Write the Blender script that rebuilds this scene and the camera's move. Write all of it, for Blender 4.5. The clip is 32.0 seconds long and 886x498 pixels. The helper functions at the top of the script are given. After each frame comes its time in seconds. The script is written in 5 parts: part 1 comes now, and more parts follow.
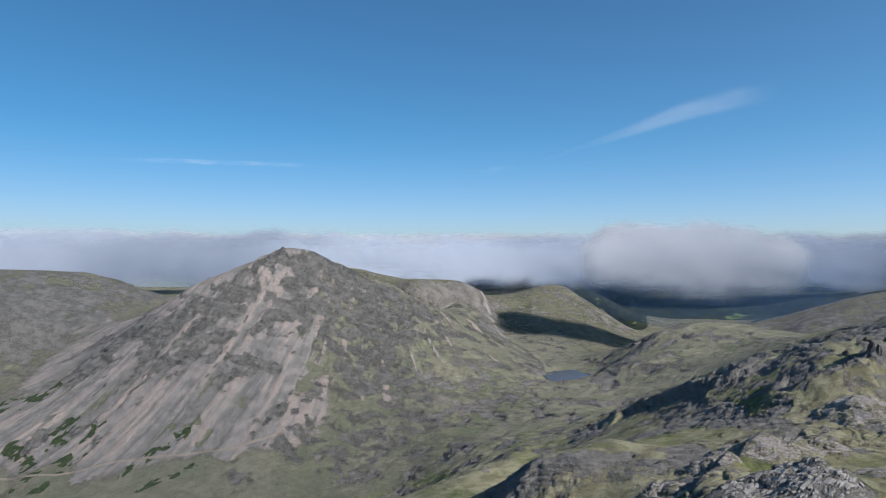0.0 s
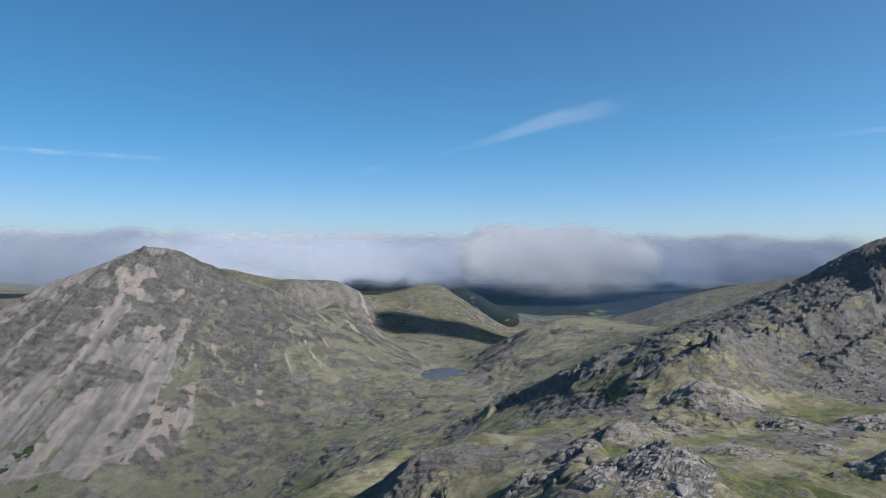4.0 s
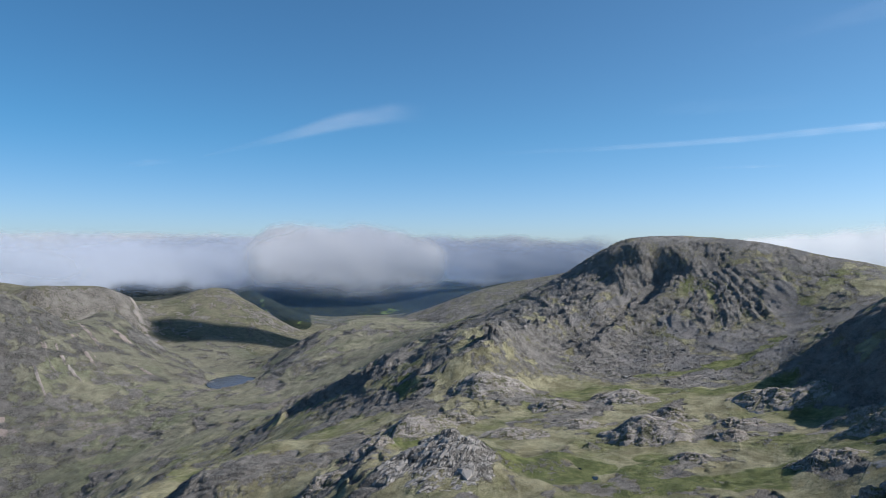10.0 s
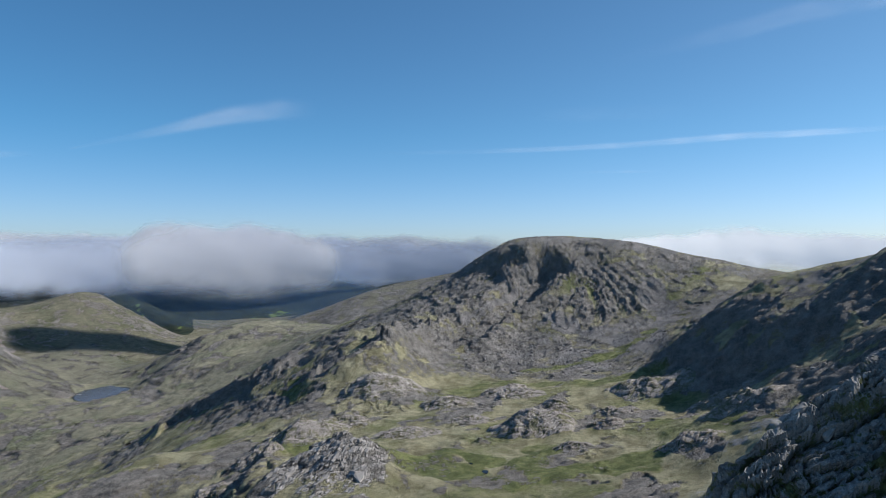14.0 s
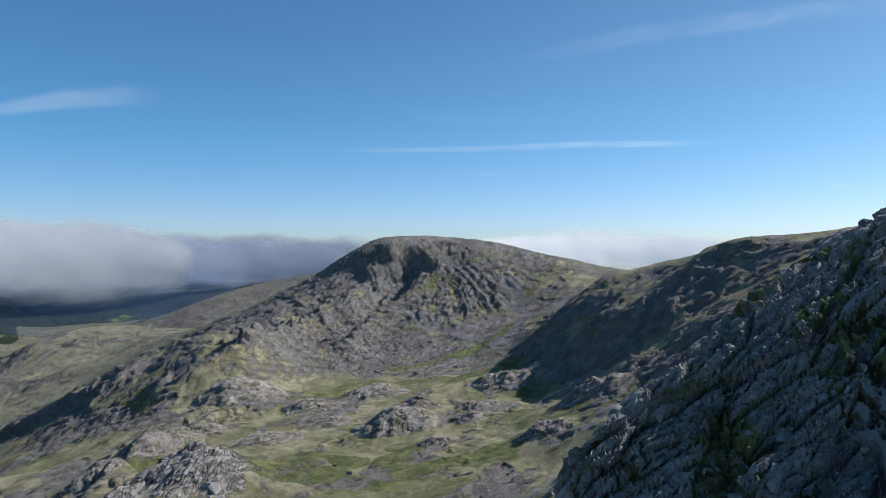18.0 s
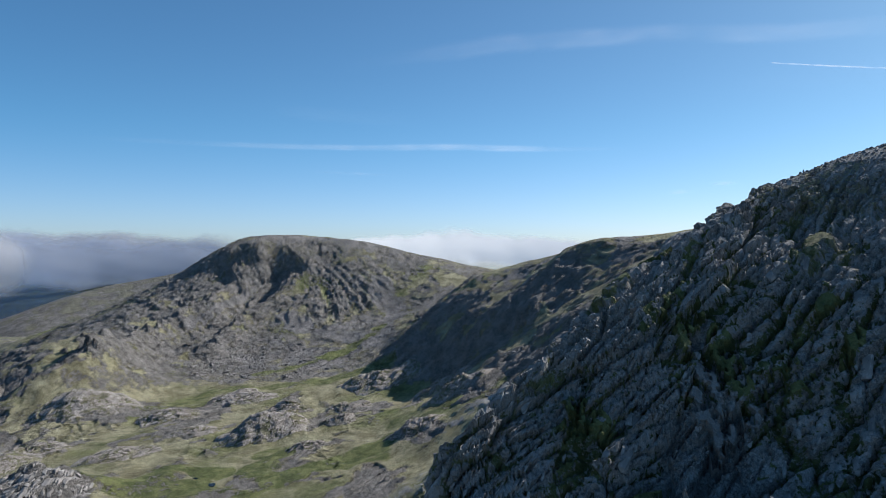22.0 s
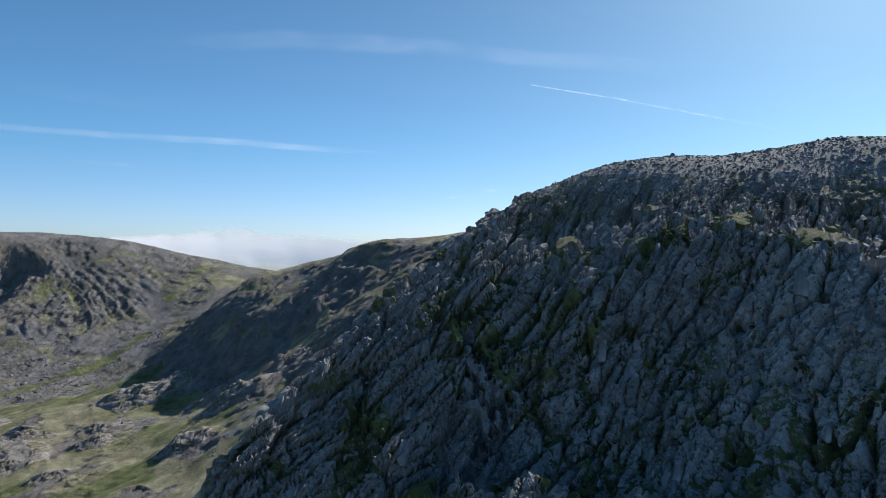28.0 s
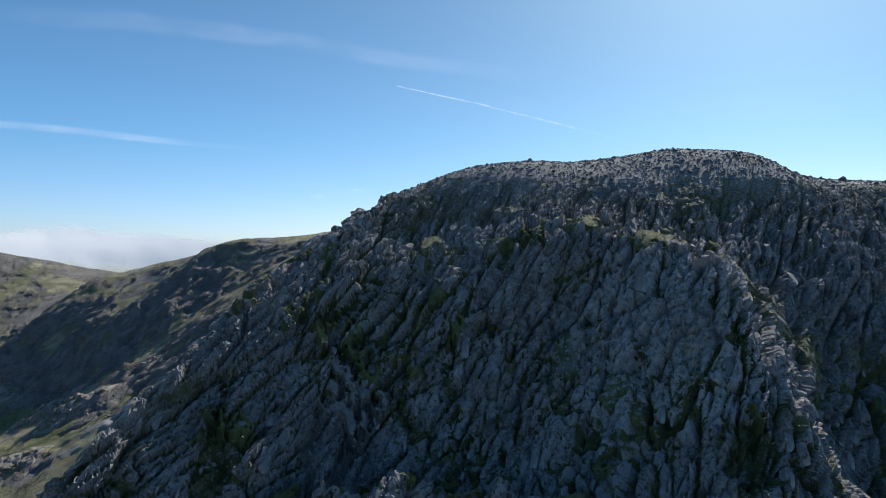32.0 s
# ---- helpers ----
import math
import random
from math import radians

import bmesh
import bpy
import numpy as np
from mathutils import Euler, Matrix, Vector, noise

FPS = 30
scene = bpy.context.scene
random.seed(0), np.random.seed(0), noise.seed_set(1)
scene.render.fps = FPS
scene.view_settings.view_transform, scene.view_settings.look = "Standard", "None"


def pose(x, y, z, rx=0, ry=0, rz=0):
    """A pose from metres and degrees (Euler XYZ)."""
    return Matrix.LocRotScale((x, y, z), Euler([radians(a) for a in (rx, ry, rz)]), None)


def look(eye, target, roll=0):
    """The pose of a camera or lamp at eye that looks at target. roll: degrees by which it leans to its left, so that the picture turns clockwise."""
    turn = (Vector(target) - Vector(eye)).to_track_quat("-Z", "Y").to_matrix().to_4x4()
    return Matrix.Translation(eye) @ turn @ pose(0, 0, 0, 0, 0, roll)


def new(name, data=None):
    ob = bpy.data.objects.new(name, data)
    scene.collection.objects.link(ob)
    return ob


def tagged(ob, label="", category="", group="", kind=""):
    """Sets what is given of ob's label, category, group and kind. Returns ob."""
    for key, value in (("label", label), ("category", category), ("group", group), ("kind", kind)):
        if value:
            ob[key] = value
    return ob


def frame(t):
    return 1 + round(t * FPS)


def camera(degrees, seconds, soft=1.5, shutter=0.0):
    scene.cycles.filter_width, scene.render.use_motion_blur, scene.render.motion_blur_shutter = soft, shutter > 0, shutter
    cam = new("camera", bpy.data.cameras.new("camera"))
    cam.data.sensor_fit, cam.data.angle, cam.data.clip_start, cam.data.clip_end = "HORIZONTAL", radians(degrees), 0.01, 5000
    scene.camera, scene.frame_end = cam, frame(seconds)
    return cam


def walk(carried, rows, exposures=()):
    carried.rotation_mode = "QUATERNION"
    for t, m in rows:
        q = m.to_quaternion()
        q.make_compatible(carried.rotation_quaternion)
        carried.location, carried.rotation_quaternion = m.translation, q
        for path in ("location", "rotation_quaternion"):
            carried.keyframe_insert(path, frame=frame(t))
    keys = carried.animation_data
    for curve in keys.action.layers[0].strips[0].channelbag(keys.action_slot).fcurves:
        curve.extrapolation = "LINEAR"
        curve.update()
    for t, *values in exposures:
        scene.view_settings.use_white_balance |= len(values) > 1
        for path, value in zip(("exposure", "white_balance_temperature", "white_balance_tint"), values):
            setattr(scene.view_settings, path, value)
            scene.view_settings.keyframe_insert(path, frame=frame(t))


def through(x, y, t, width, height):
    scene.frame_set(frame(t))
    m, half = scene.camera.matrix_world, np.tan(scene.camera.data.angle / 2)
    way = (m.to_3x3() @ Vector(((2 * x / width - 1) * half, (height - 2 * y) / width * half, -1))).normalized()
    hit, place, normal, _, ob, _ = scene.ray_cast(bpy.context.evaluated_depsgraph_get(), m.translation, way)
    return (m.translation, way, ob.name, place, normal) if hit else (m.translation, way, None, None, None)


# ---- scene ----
# camera: hovers in one place above the col and turns slowly to the right
cam = camera(71.3, 32.0, 0.5)
PATH = [
    (0.0, pose(0, 0, 880, 90.10, -0.12, -14.50)),
    (0.5, pose(0, 0, 880, 90.10, -0.11, -15.96)),
    (1.0, pose(0, 0, 880, 90.10, -0.09, -17.49)),
    (1.5, pose(0, 0, 880, 90.09, -0.08, -18.81)),
    (2.0, pose(0, 0, 880, 90.10, -0.07, -20.45)),
    (2.5, pose(0, 0, 880, 90.10, -0.15, -21.88)),
    (3.0, pose(0, 0, 880, 90.11, -0.18, -23.35)),
    (3.5, pose(0, 0, 880, 90.12, -0.24, -24.63)),
    (5.5, pose(0, 0, 880, 90.16, -0.18, -29.34)),
    (6.0, pose(0, 0, 880, 90.18, -0.17, -30.78)),
    (6.5, pose(0, 0, 880, 90.17, -0.22, -32.36)),
    (7.0, pose(0, 0, 880, 90.20, -0.20, -34.10)),
    (7.5, pose(0, 0, 880, 90.21, -0.13, -35.77)),
    (8.0, pose(0, 0, 880, 90.21, -0.15, -37.68)),
    (8.5, pose(0, 0, 880, 90.24, -0.10, -39.52)),
    (9.0, pose(0, 0, 880, 90.24, -0.06, -41.39)),
    (9.5, pose(0, 0, 880, 90.24, -0.03, -43.01)),
    (10.0, pose(0, 0, 880, 90.25, -0.02, -44.84)),
    (10.5, pose(0, 0, 880, 90.25, 0.01, -46.11)),
    (11.0, pose(0, 0, 880, 90.25, 0.04, -47.38)),
    (11.5, pose(0, 0, 880, 90.26, 0.08, -48.64)),
    (12.0, pose(0, 0, 880, 90.25, 0.07, -49.79)),
    (12.5, pose(0, 0, 880, 90.26, 0.12, -50.92)),
    (13.0, pose(0, 0, 880, 90.25, 0.11, -52.22)),
    (13.5, pose(0, 0, 880, 90.25, 0.16, -53.53)),
    (15.5, pose(0, 0, 880, 90.21, 0.12, -59.26)),
    (16.0, pose(0, 0, 880, 90.20, 0.09, -61.05)),
    (16.5, pose(0, 0, 880, 90.18, 0.08, -62.68)),
    (17.0, pose(0, 0, 880, 90.16, 0.08, -64.10)),
    (17.5, pose(0, 0, 880, 90.16, 0.07, -65.69)),
    (18.0, pose(0, 0, 880, 90.15, 0.09, -67.34)),
    (18.5, pose(0, 0, 880, 90.15, 0.08, -68.73)),
    (19.0, pose(0, 0, 880, 90.15, 0.07, -70.24)),
    (19.5, pose(0, 0, 880, 90.13, 0.07, -71.69)),
    (20.0, pose(0, 0, 880, 90.13, 0.03, -73.20)),
    (20.5, pose(0, 0, 880, 90.13, 0.08, -74.55)),
    (21.0, pose(0, 0, 880, 90.12, 0.05, -76.06)),
    (21.5, pose(0, 0, 880, 90.11, 0.07, -77.61)),
    (22.0, pose(0, 0, 880, 90.13, 0.01, -79.16)),
    (22.5, pose(0, 0, 880, 90.14, -0.04, -80.77)),
    (23.0, pose(0, 0, 880, 90.15, -0.09, -82.60)),
    (23.5, pose(0, 0, 880, 90.15, -0.10, -84.43)),
    (24.0, pose(0, 0, 880, 90.18, -0.11, -86.23)),
    (24.5, pose(0, 0, 880, 90.18, -0.16, -87.92)),
    (25.0, pose(0, 0, 880, 90.19, -0.16, -89.54)),
    (25.5, pose(0, 0, 880, 90.18, -0.19, -91.10)),
    (27.5, pose(0, 0, 880, 90.24, -0.18, -97.44)),
    (28.0, pose(0, 0, 880, 90.24, -0.19, -99.15)),
    (28.5, pose(0, 0, 880, 90.25, -0.19, -100.51)),
    (29.0, pose(0, 0, 880, 90.26, -0.17, -102.06)),
    (29.5, pose(0, 0, 880, 90.27, -0.14, -103.58)),
    (30.0, pose(0, 0, 880, 90.27, -0.10, -105.12)),
    (30.5, pose(0, 0, 880, 90.28, -0.13, -106.49)),
    (31.0, pose(0, 0, 880, 90.26, -0.08, -108.23)),
    (31.5, pose(0, 0, 880, 90.25, -0.09, -109.94)),
    (32.0, pose(0, 0, 880, 90.27, -0.17, -111.53)),
]
walk(cam, PATH)

# ---- light: late morning sun from the south-south-east, clear sky with a few thin clouds ----
SUN_AZ, SUN_EL = 140.0, 37.5
world = bpy.data.worlds.new("sky")
scene.world = world
world.use_nodes = True
wn, wl = world.node_tree.nodes, world.node_tree.links
sky = wn.new("ShaderNodeTexSky")
sky.sky_type = "NISHITA"
sky.sun_disc = False
sky.sun_elevation, sky.sun_rotation = radians(SUN_EL), radians(SUN_AZ)
sky.altitude, sky.air_density, sky.dust_density, sky.ozone_density = 880, 0.75, 1.1, 1.2
tint = wn.new("ShaderNodeMix")
tint.data_type, tint.blend_type = "RGBA", "MULTIPLY"
tint.inputs["Factor"].default_value = 1.0
# clear blue aloft, paler and more neutral towards the horizon all round
aloft = wn.new("ShaderNodeMix")
aloft.data_type = "RGBA"
aloft.inputs[6].default_value = (0.68, 0.785, 0.95, 1)
split, rise_ = wn.new("ShaderNodeSeparateXYZ"), wn.new("ShaderNodeMapRange")
rise_.interpolation_type = "SMOOTHSTEP"
rise_.inputs["From Min"].default_value, rise_.inputs["From Max"].default_value = 0.0, 0.2
wl.new(wn.new("ShaderNodeTexCoord").outputs["Generated"], split.inputs[0])
wl.new(split.outputs["Z"], rise_.inputs["Value"])
wl.new(rise_.outputs[0], aloft.inputs["Factor"])
wl.new(aloft.outputs[2], tint.inputs[7])
wl.new(sky.outputs["Color"], tint.inputs[6])
# thin haze evens out the darker belt at right angles to the sun
toward, offset, square, even, veil = (wn.new("ShaderNodeVectorMath"), wn.new("ShaderNodeMath"), wn.new("ShaderNodeMath"), wn.new("ShaderNodeMath"), wn.new("ShaderNodeVectorMath"))
toward.operation, veil.operation = "DOT_PRODUCT", "SCALE"
toward.inputs[1].default_value = (math.sin(radians(SUN_AZ)) * math.cos(radians(SUN_EL)), math.cos(radians(SUN_AZ)) * math.cos(radians(SUN_EL)), math.sin(radians(SUN_EL)))
wl.new(split.inputs[0].links[0].from_socket, toward.inputs[0])
# deepest blue away from the sun, milkier towards it
sunward, milky = wn.new("ShaderNodeMapRange"), wn.new("ShaderNodeMix")
sunward.inputs["From Min"].default_value, sunward.inputs["From Max"].default_value = -0.6, 0.9
milky.data_type = "RGBA"
milky.inputs[6].default_value, milky.inputs[7].default_value = (0.36, 0.8, 0.985, 1), (0.56, 0.85, 0.965, 1)
wl.new(toward.outputs["Value"], sunward.inputs["Value"])
wl.new(sunward.outputs[0], milky.inputs["Factor"])
wl.new(milky.outputs[2], aloft.inputs[7])
offset.operation, offset.inputs[1].default_value = "SUBTRACT", 0.15
square.operation, square.inputs[1].default_value = "POWER", 2.0
even.operation, even.inputs[1].default_value, even.inputs[2].default_value = "MULTIPLY_ADD", -0.43, 1.125
shift_up = wn.new("ShaderNodeMath")
shift_up.operation = "ABSOLUTE"
wl.new(toward.outputs["Value"], offset.inputs[0])
wl.new(offset.outputs[0], shift_up.inputs[0])
wl.new(shift_up.outputs[0], square.inputs[0])
wl.new(square.outputs[0], even.inputs[0])
wl.new(tint.outputs[2], veil.inputs[0])
wl.new(even.outputs[0], veil.inputs["Scale"])
wl.new(veil.outputs["Vector"], wn["Background"].inputs["Color"])
wn["Background"].inputs["Strength"].default_value = 0.114

sun = new("sun", bpy.data.lights.new("sun", "SUN"))
sun.data.energy, sun.data.angle, sun.data.color = 4.6, radians(0.5), (1.0, 0.96, 0.91)
sun_dir = Vector((math.sin(radians(SUN_AZ)) * math.cos(radians(SUN_EL)), math.cos(radians(SUN_AZ)) * math.cos(radians(SUN_EL)), math.sin(radians(SUN_EL))))
sun.matrix_world = look((0, 0, 2500), Vector((0, 0, 2500)) - sun_dir)
scene.view_settings.exposure = 0.23

# ---- materials ----
class Nodes:
    """Short hand for building a node material."""

    def __init__(self, name):
        self.mat = bpy.data.materials.new(name)
        self.mat.use_nodes = True
        self.tree = self.mat.node_tree
        self.bsdf = self.tree.nodes["Principled BSDF"]
        self.coord = self.tree.nodes.new("ShaderNodeTexCoord").outputs["Object"]

    def put(self, socket, value):
        if isinstance(value, (int, float)):
            socket.default_value = value
        elif isinstance(value, tuple):
            socket.default_value = value if len(value) != 3 or socket.type == "VECTOR" else (*value, 1)
        else:
            self.tree.links.new(value, socket)

    def noise(self, scale, detail=4.0, rough=0.55, vector=None, warp=0.0):
        n = self.tree.nodes.new("ShaderNodeTexNoise")
        self.put(n.inputs["Vector"], vector or self.coord)
        self.put(n.inputs["Scale"], scale)
        self.put(n.inputs["Detail"], detail)
        self.put(n.inputs["Roughness"], rough)
        self.put(n.inputs["Distortion"], warp)
        return n.outputs["Fac"]

    def cells(self, scale, vector=None, feature="F1", out="Distance"):
        n = self.tree.nodes.new("ShaderNodeTexVoronoi")
        n.feature = feature
        self.put(n.inputs["Vector"], vector or self.coord)
        self.put(n.inputs["Scale"], scale)
        return n.outputs[out]

    def stretch(self, rx, ry, rz, sx, sy, sz):
        n = self.tree.nodes.new("ShaderNodeMapping")
        self.put(n.inputs["Vector"], self.coord)
        self.put(n.inputs["Rotation"], (radians(rx), radians(ry), radians(rz)))
        self.put(n.inputs["Scale"], (sx, sy, sz))
        return n.outputs[0]

    def attr(self, name):
        n = self.tree.nodes.new("ShaderNodeAttribute")
        n.attribute_name = name
        return n.outputs["Fac"]

    def ramp(self, value, a, b, lo=0.0, hi=1.0):
        n = self.tree.nodes.new("ShaderNodeMapRange")
        n.interpolation_type = "SMOOTHSTEP"
        for key, v in (("Value", value), ("From Min", a), ("From Max", b), ("To Min", lo), ("To Max", hi)):
            self.put(n.inputs[key], v)
        return n.outputs[0]

    def math(self, op, a, b):
        n = self.tree.nodes.new("ShaderNodeMath")
        n.operation = op
        self.put(n.inputs[0], a)
        self.put(n.inputs[1], b)
        return n.outputs[0]

    def mix(self, fac, a, b, mode="MIX"):
        n = self.tree.nodes.new("ShaderNodeMix")
        n.data_type, n.blend_type = "RGBA", mode
        self.put(n.inputs["Factor"], fac)
        self.put(n.inputs[6], a)
        self.put(n.inputs[7], b)
        return n.outputs[2]

    def bump(self, height, dist, strength=1.0, normal=None):
        n = self.tree.nodes.new("ShaderNodeBump")
        self.put(n.inputs["Height"], height)
        self.put(n.inputs["Distance"], dist)
        self.put(n.inputs["Strength"], strength)
        if normal is not None:
            self.put(n.inputs["Normal"], normal)
        return n.outputs[0]

    def done(self, color, rough, normal=None):
        self.put(self.bsdf.inputs["Base Color"], color)
        self.put(self.bsdf.inputs["Roughness"], rough)
        self.put(self.bsdf.inputs["Specular IOR Level"], 0.25)
        if normal is not None:
            self.put(self.bsdf.inputs["Normal"], normal)
        return self.mat


def rock_colour(m, dark=(0.14, 0.136, 0.134), pale=(0.30, 0.285, 0.27), grain=1.0):
    c = m.mix(m.ramp(m.noise(0.05 * grain, 6, 0.65), 0.4, 0.62), dark, pale)
    c = m.mix(m.ramp(m.noise(0.4 * grain, 6, 0.7), 0.42, 0.6), c, tuple(0.82 * v for v in pale))
    c = m.mix(m.ramp(m.noise(1.5 * grain, 4, 0.65), 0.52, 0.66, 0.0, 0.65), c, tuple(1.2 * v for v in pale))
    c = m.mix(m.ramp(m.noise(0.8 * grain, 6, 0.7, m.stretch(20, -30, 15, 1.6, 1.6, 0.45)), 0.34, 0.43, 0.6, 0.0), c, (0.05, 0.049, 0.047))
    return c


def ground_material(name, grain=1.0, relief=1.0, pink=0.0, dry=0.0, stony=0.0, dark=(0.18, 0.168, 0.155), pale=(0.44, 0.405, 0.365), loose=((0.33, 0.308, 0.29), (0.45, 0.39, 0.355)), ragged=1.0, speckle=0.85, rocky=1.0, verdure=1.0, tufts=0.75):
    """Fell side: grass, bare rock, scree and trodden earth, shared out by attributes of the ground."""
    m = Nodes(name)
    rock, scree, lush, path, streak, wood = m.attr("rock"), m.attr("scree"), m.attr("lush"), m.attr("path"), m.attr("streak"), m.attr("bracken")
    broad = m.math("MULTIPLY", m.math("SUBTRACT", m.noise(0.025, 5, 0.6), 0.5), 2.0)
    fine = m.math("MULTIPLY", m.math("SUBTRACT", m.noise(0.17 * grain, 8, 0.7, warp=0.3), 0.5), 3.2)
    tuft = m.math("MULTIPLY", m.math("SUBTRACT", m.noise(0.75 * grain, 5, 0.72), 0.5), 3.2)
    straw = m.mix(m.ramp(m.noise(0.035, 5, 0.65), 0.38, 0.62), (0.18, 0.165, 0.1), (0.31, 0.288, 0.19))
    green = m.mix(m.ramp(m.noise(0.06, 5, 0.65), 0.38, 0.62), (0.075, 0.092, 0.034), (0.165, 0.178, 0.072))
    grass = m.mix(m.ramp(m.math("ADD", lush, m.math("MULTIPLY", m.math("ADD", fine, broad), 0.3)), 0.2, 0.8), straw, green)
    grass = m.mix(0.8 * dry, grass, (0.172, 0.17, 0.142))
    grass = m.mix(m.ramp(m.math("ADD", fine, tuft), 0.1, 0.8, 0.0, tufts), grass, (0.065, 0.06, 0.03))
    grass = m.mix(1.0, grass, (verdure, verdure, verdure), "MULTIPLY")
    stone = rock_colour(m, dark, pale, grain)
    # on the crag, streak lightens the stone where more skylight would fall
    if name == "crag_ground":
        stone = m.mix(m.ramp(streak, 0.2, 0.8, 0.0, 0.65), stone, m.mix(m.ramp(m.noise(0.5, 5, 0.7), 0.35, 0.65), (0.3, 0.29, 0.278), (0.54, 0.525, 0.5)))
    gravel = m.mix(m.ramp(m.noise(0.02, 5, 0.6), 0.4, 0.6), *loose)
    gravel = m.mix(m.ramp(streak, 0.06, 0.3, 0.0, 0.55), gravel, (0.46, 0.395 - 0.03 * pink, 0.365 - 0.04 * pink))
    gravel = m.mix(m.ramp(streak, -0.06, -0.3, 0.0, 0.6), gravel, (0.2, 0.193, 0.18))
    gravel = m.mix(m.ramp(tuft, 0.0, 0.7, 0.0, 0.45), gravel, (0.13, 0.125, 0.12))
    gravel = m.mix(m.ramp(m.math("MULTIPLY", tuft, -1.0), 0.2, 0.8, 0.0, 0.5), gravel, (0.42, 0.4, 0.38))
    edge = m.math("ADD", m.math("MULTIPLY", fine, 0.75 * ragged), m.math("MULTIPLY", tuft, 0.45 * ragged))
    s_fac = m.ramp(m.math("ADD", scree, edge), 0.4, 0.62)
    r_fac = m.ramp(m.math("ADD", m.math("ADD", rock, stony), m.math("ADD", edge, m.math("MULTIPLY", broad, 0.25))), 0.46, 0.6)
    grass = m.mix(m.ramp(m.math("ADD", wood, m.math("MULTIPLY", edge, 0.5)), 0.35, 0.6), grass, m.mix(m.ramp(m.noise(0.1, 5, 0.7), 0.4, 0.6), (0.03, 0.05, 0.024), (0.065, 0.09, 0.04)))
    c = m.mix(s_fac, grass, gravel)
    c = m.mix(r_fac, c, stone)
    speck = m.ramp(m.noise(0.9 * grain, 3, 0.85), 0.36, 0.64)
    c = m.mix(speckle, c, m.mix(speck, (0.52, 0.52, 0.52), (1.32, 1.32, 1.32)), "MULTIPLY")
    c = m.mix(m.ramp(path, 0.3, 0.7, 0, 0.85), c, (0.36, 0.30, 0.25))
    rib = m.noise(0.5 * grain, 7, 0.72, m.stretch(20, -30, 15, 1.6, 1.6, 0.5))
    rough_h = m.math("ADD", m.noise(0.3 * grain, 8, 0.72), rib)
    soft_h = m.math("ADD", m.math("MULTIPLY", m.noise(0.45 * grain, 7, 0.75), 0.7), m.math("MULTIPLY", r_fac, 0.12))
    h = m.tree.nodes.new("ShaderNodeMix")
    m.put(h.inputs[0], m.math("MAXIMUM", r_fac, m.math("MULTIPLY", s_fac, 0.5)))
    m.put(h.inputs[2], soft_h)
    m.put(h.inputs[3], m.math("MULTIPLY", rough_h, rocky))
    return m.done(c, 0.92, m.bump(h.outputs[0], 4.5 * relief / grain))


def stone_material(name, dark, pale, grain=1.0):
    m = Nodes(name)
    info = m.tree.nodes.new("ShaderNodeObjectInfo").outputs["Random"]
    geo = m.tree.nodes.new("ShaderNodeNewGeometry").outputs["Random Per Island"]
    c = rock_colour(m, dark, pale, grain)
    c = m.mix(m.ramp(m.math("ADD", m.math("MULTIPLY", info, 0.5), m.math("MULTIPLY", geo, 0.5)), 0.1, 0.9, 0.0, 0.5), c, m.mix(1.0, c, (0.5, 0.5, 0.52), "MULTIPLY"))
    h = m.noise(1.2 * grain, 6, 0.68)
    return m.done(c, 0.9, m.bump(h, 0.5 / grain))


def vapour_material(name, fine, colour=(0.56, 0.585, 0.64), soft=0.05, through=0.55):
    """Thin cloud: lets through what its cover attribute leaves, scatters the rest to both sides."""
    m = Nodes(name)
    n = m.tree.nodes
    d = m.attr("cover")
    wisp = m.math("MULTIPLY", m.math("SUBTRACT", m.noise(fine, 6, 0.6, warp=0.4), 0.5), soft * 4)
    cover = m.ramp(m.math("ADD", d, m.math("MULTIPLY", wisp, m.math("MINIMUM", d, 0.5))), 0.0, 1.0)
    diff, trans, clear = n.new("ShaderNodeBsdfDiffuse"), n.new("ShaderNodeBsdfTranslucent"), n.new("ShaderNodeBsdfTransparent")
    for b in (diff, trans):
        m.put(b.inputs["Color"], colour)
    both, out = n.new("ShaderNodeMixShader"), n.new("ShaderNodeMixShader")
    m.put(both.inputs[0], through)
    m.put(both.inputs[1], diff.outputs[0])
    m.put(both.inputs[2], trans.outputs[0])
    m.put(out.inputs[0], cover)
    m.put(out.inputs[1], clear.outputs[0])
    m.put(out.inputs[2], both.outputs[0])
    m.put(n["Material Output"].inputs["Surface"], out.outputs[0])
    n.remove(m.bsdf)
    return m.mat


M_FAR = ground_material("far_fell_ground", 0.4, 1.5, dry=0.5, stony=-0.05, speckle=0.5)
M_CRAGGY = ground_material("craggy_fell_ground", 0.5, 1.6, dry=0.85, stony=0.3, verdure=1.15, dark=(0.13, 0.127, 0.122), pale=(0.33, 0.315, 0.3), speckle=0.5)
M_GABLE = ground_material("scree_mountain_ground", 0.6, 1.5, pink=1.0, dry=0.85, stony=0.1, verdure=1.15, dark=(0.095, 0.094, 0.09), pale=(0.29, 0.277, 0.264), loose=((0.25, 0.236, 0.228), (0.34, 0.307, 0.291)), ragged=0.5, speckle=0.5)
M_PASS = ground_material("pass_ground", 0.7, 1.5, dry=0.65, stony=0.08, verdure=1.3, tufts=0.55, dark=(0.17, 0.163, 0.155), pale=(0.37, 0.347, 0.328), ragged=0.8, speckle=0.6)
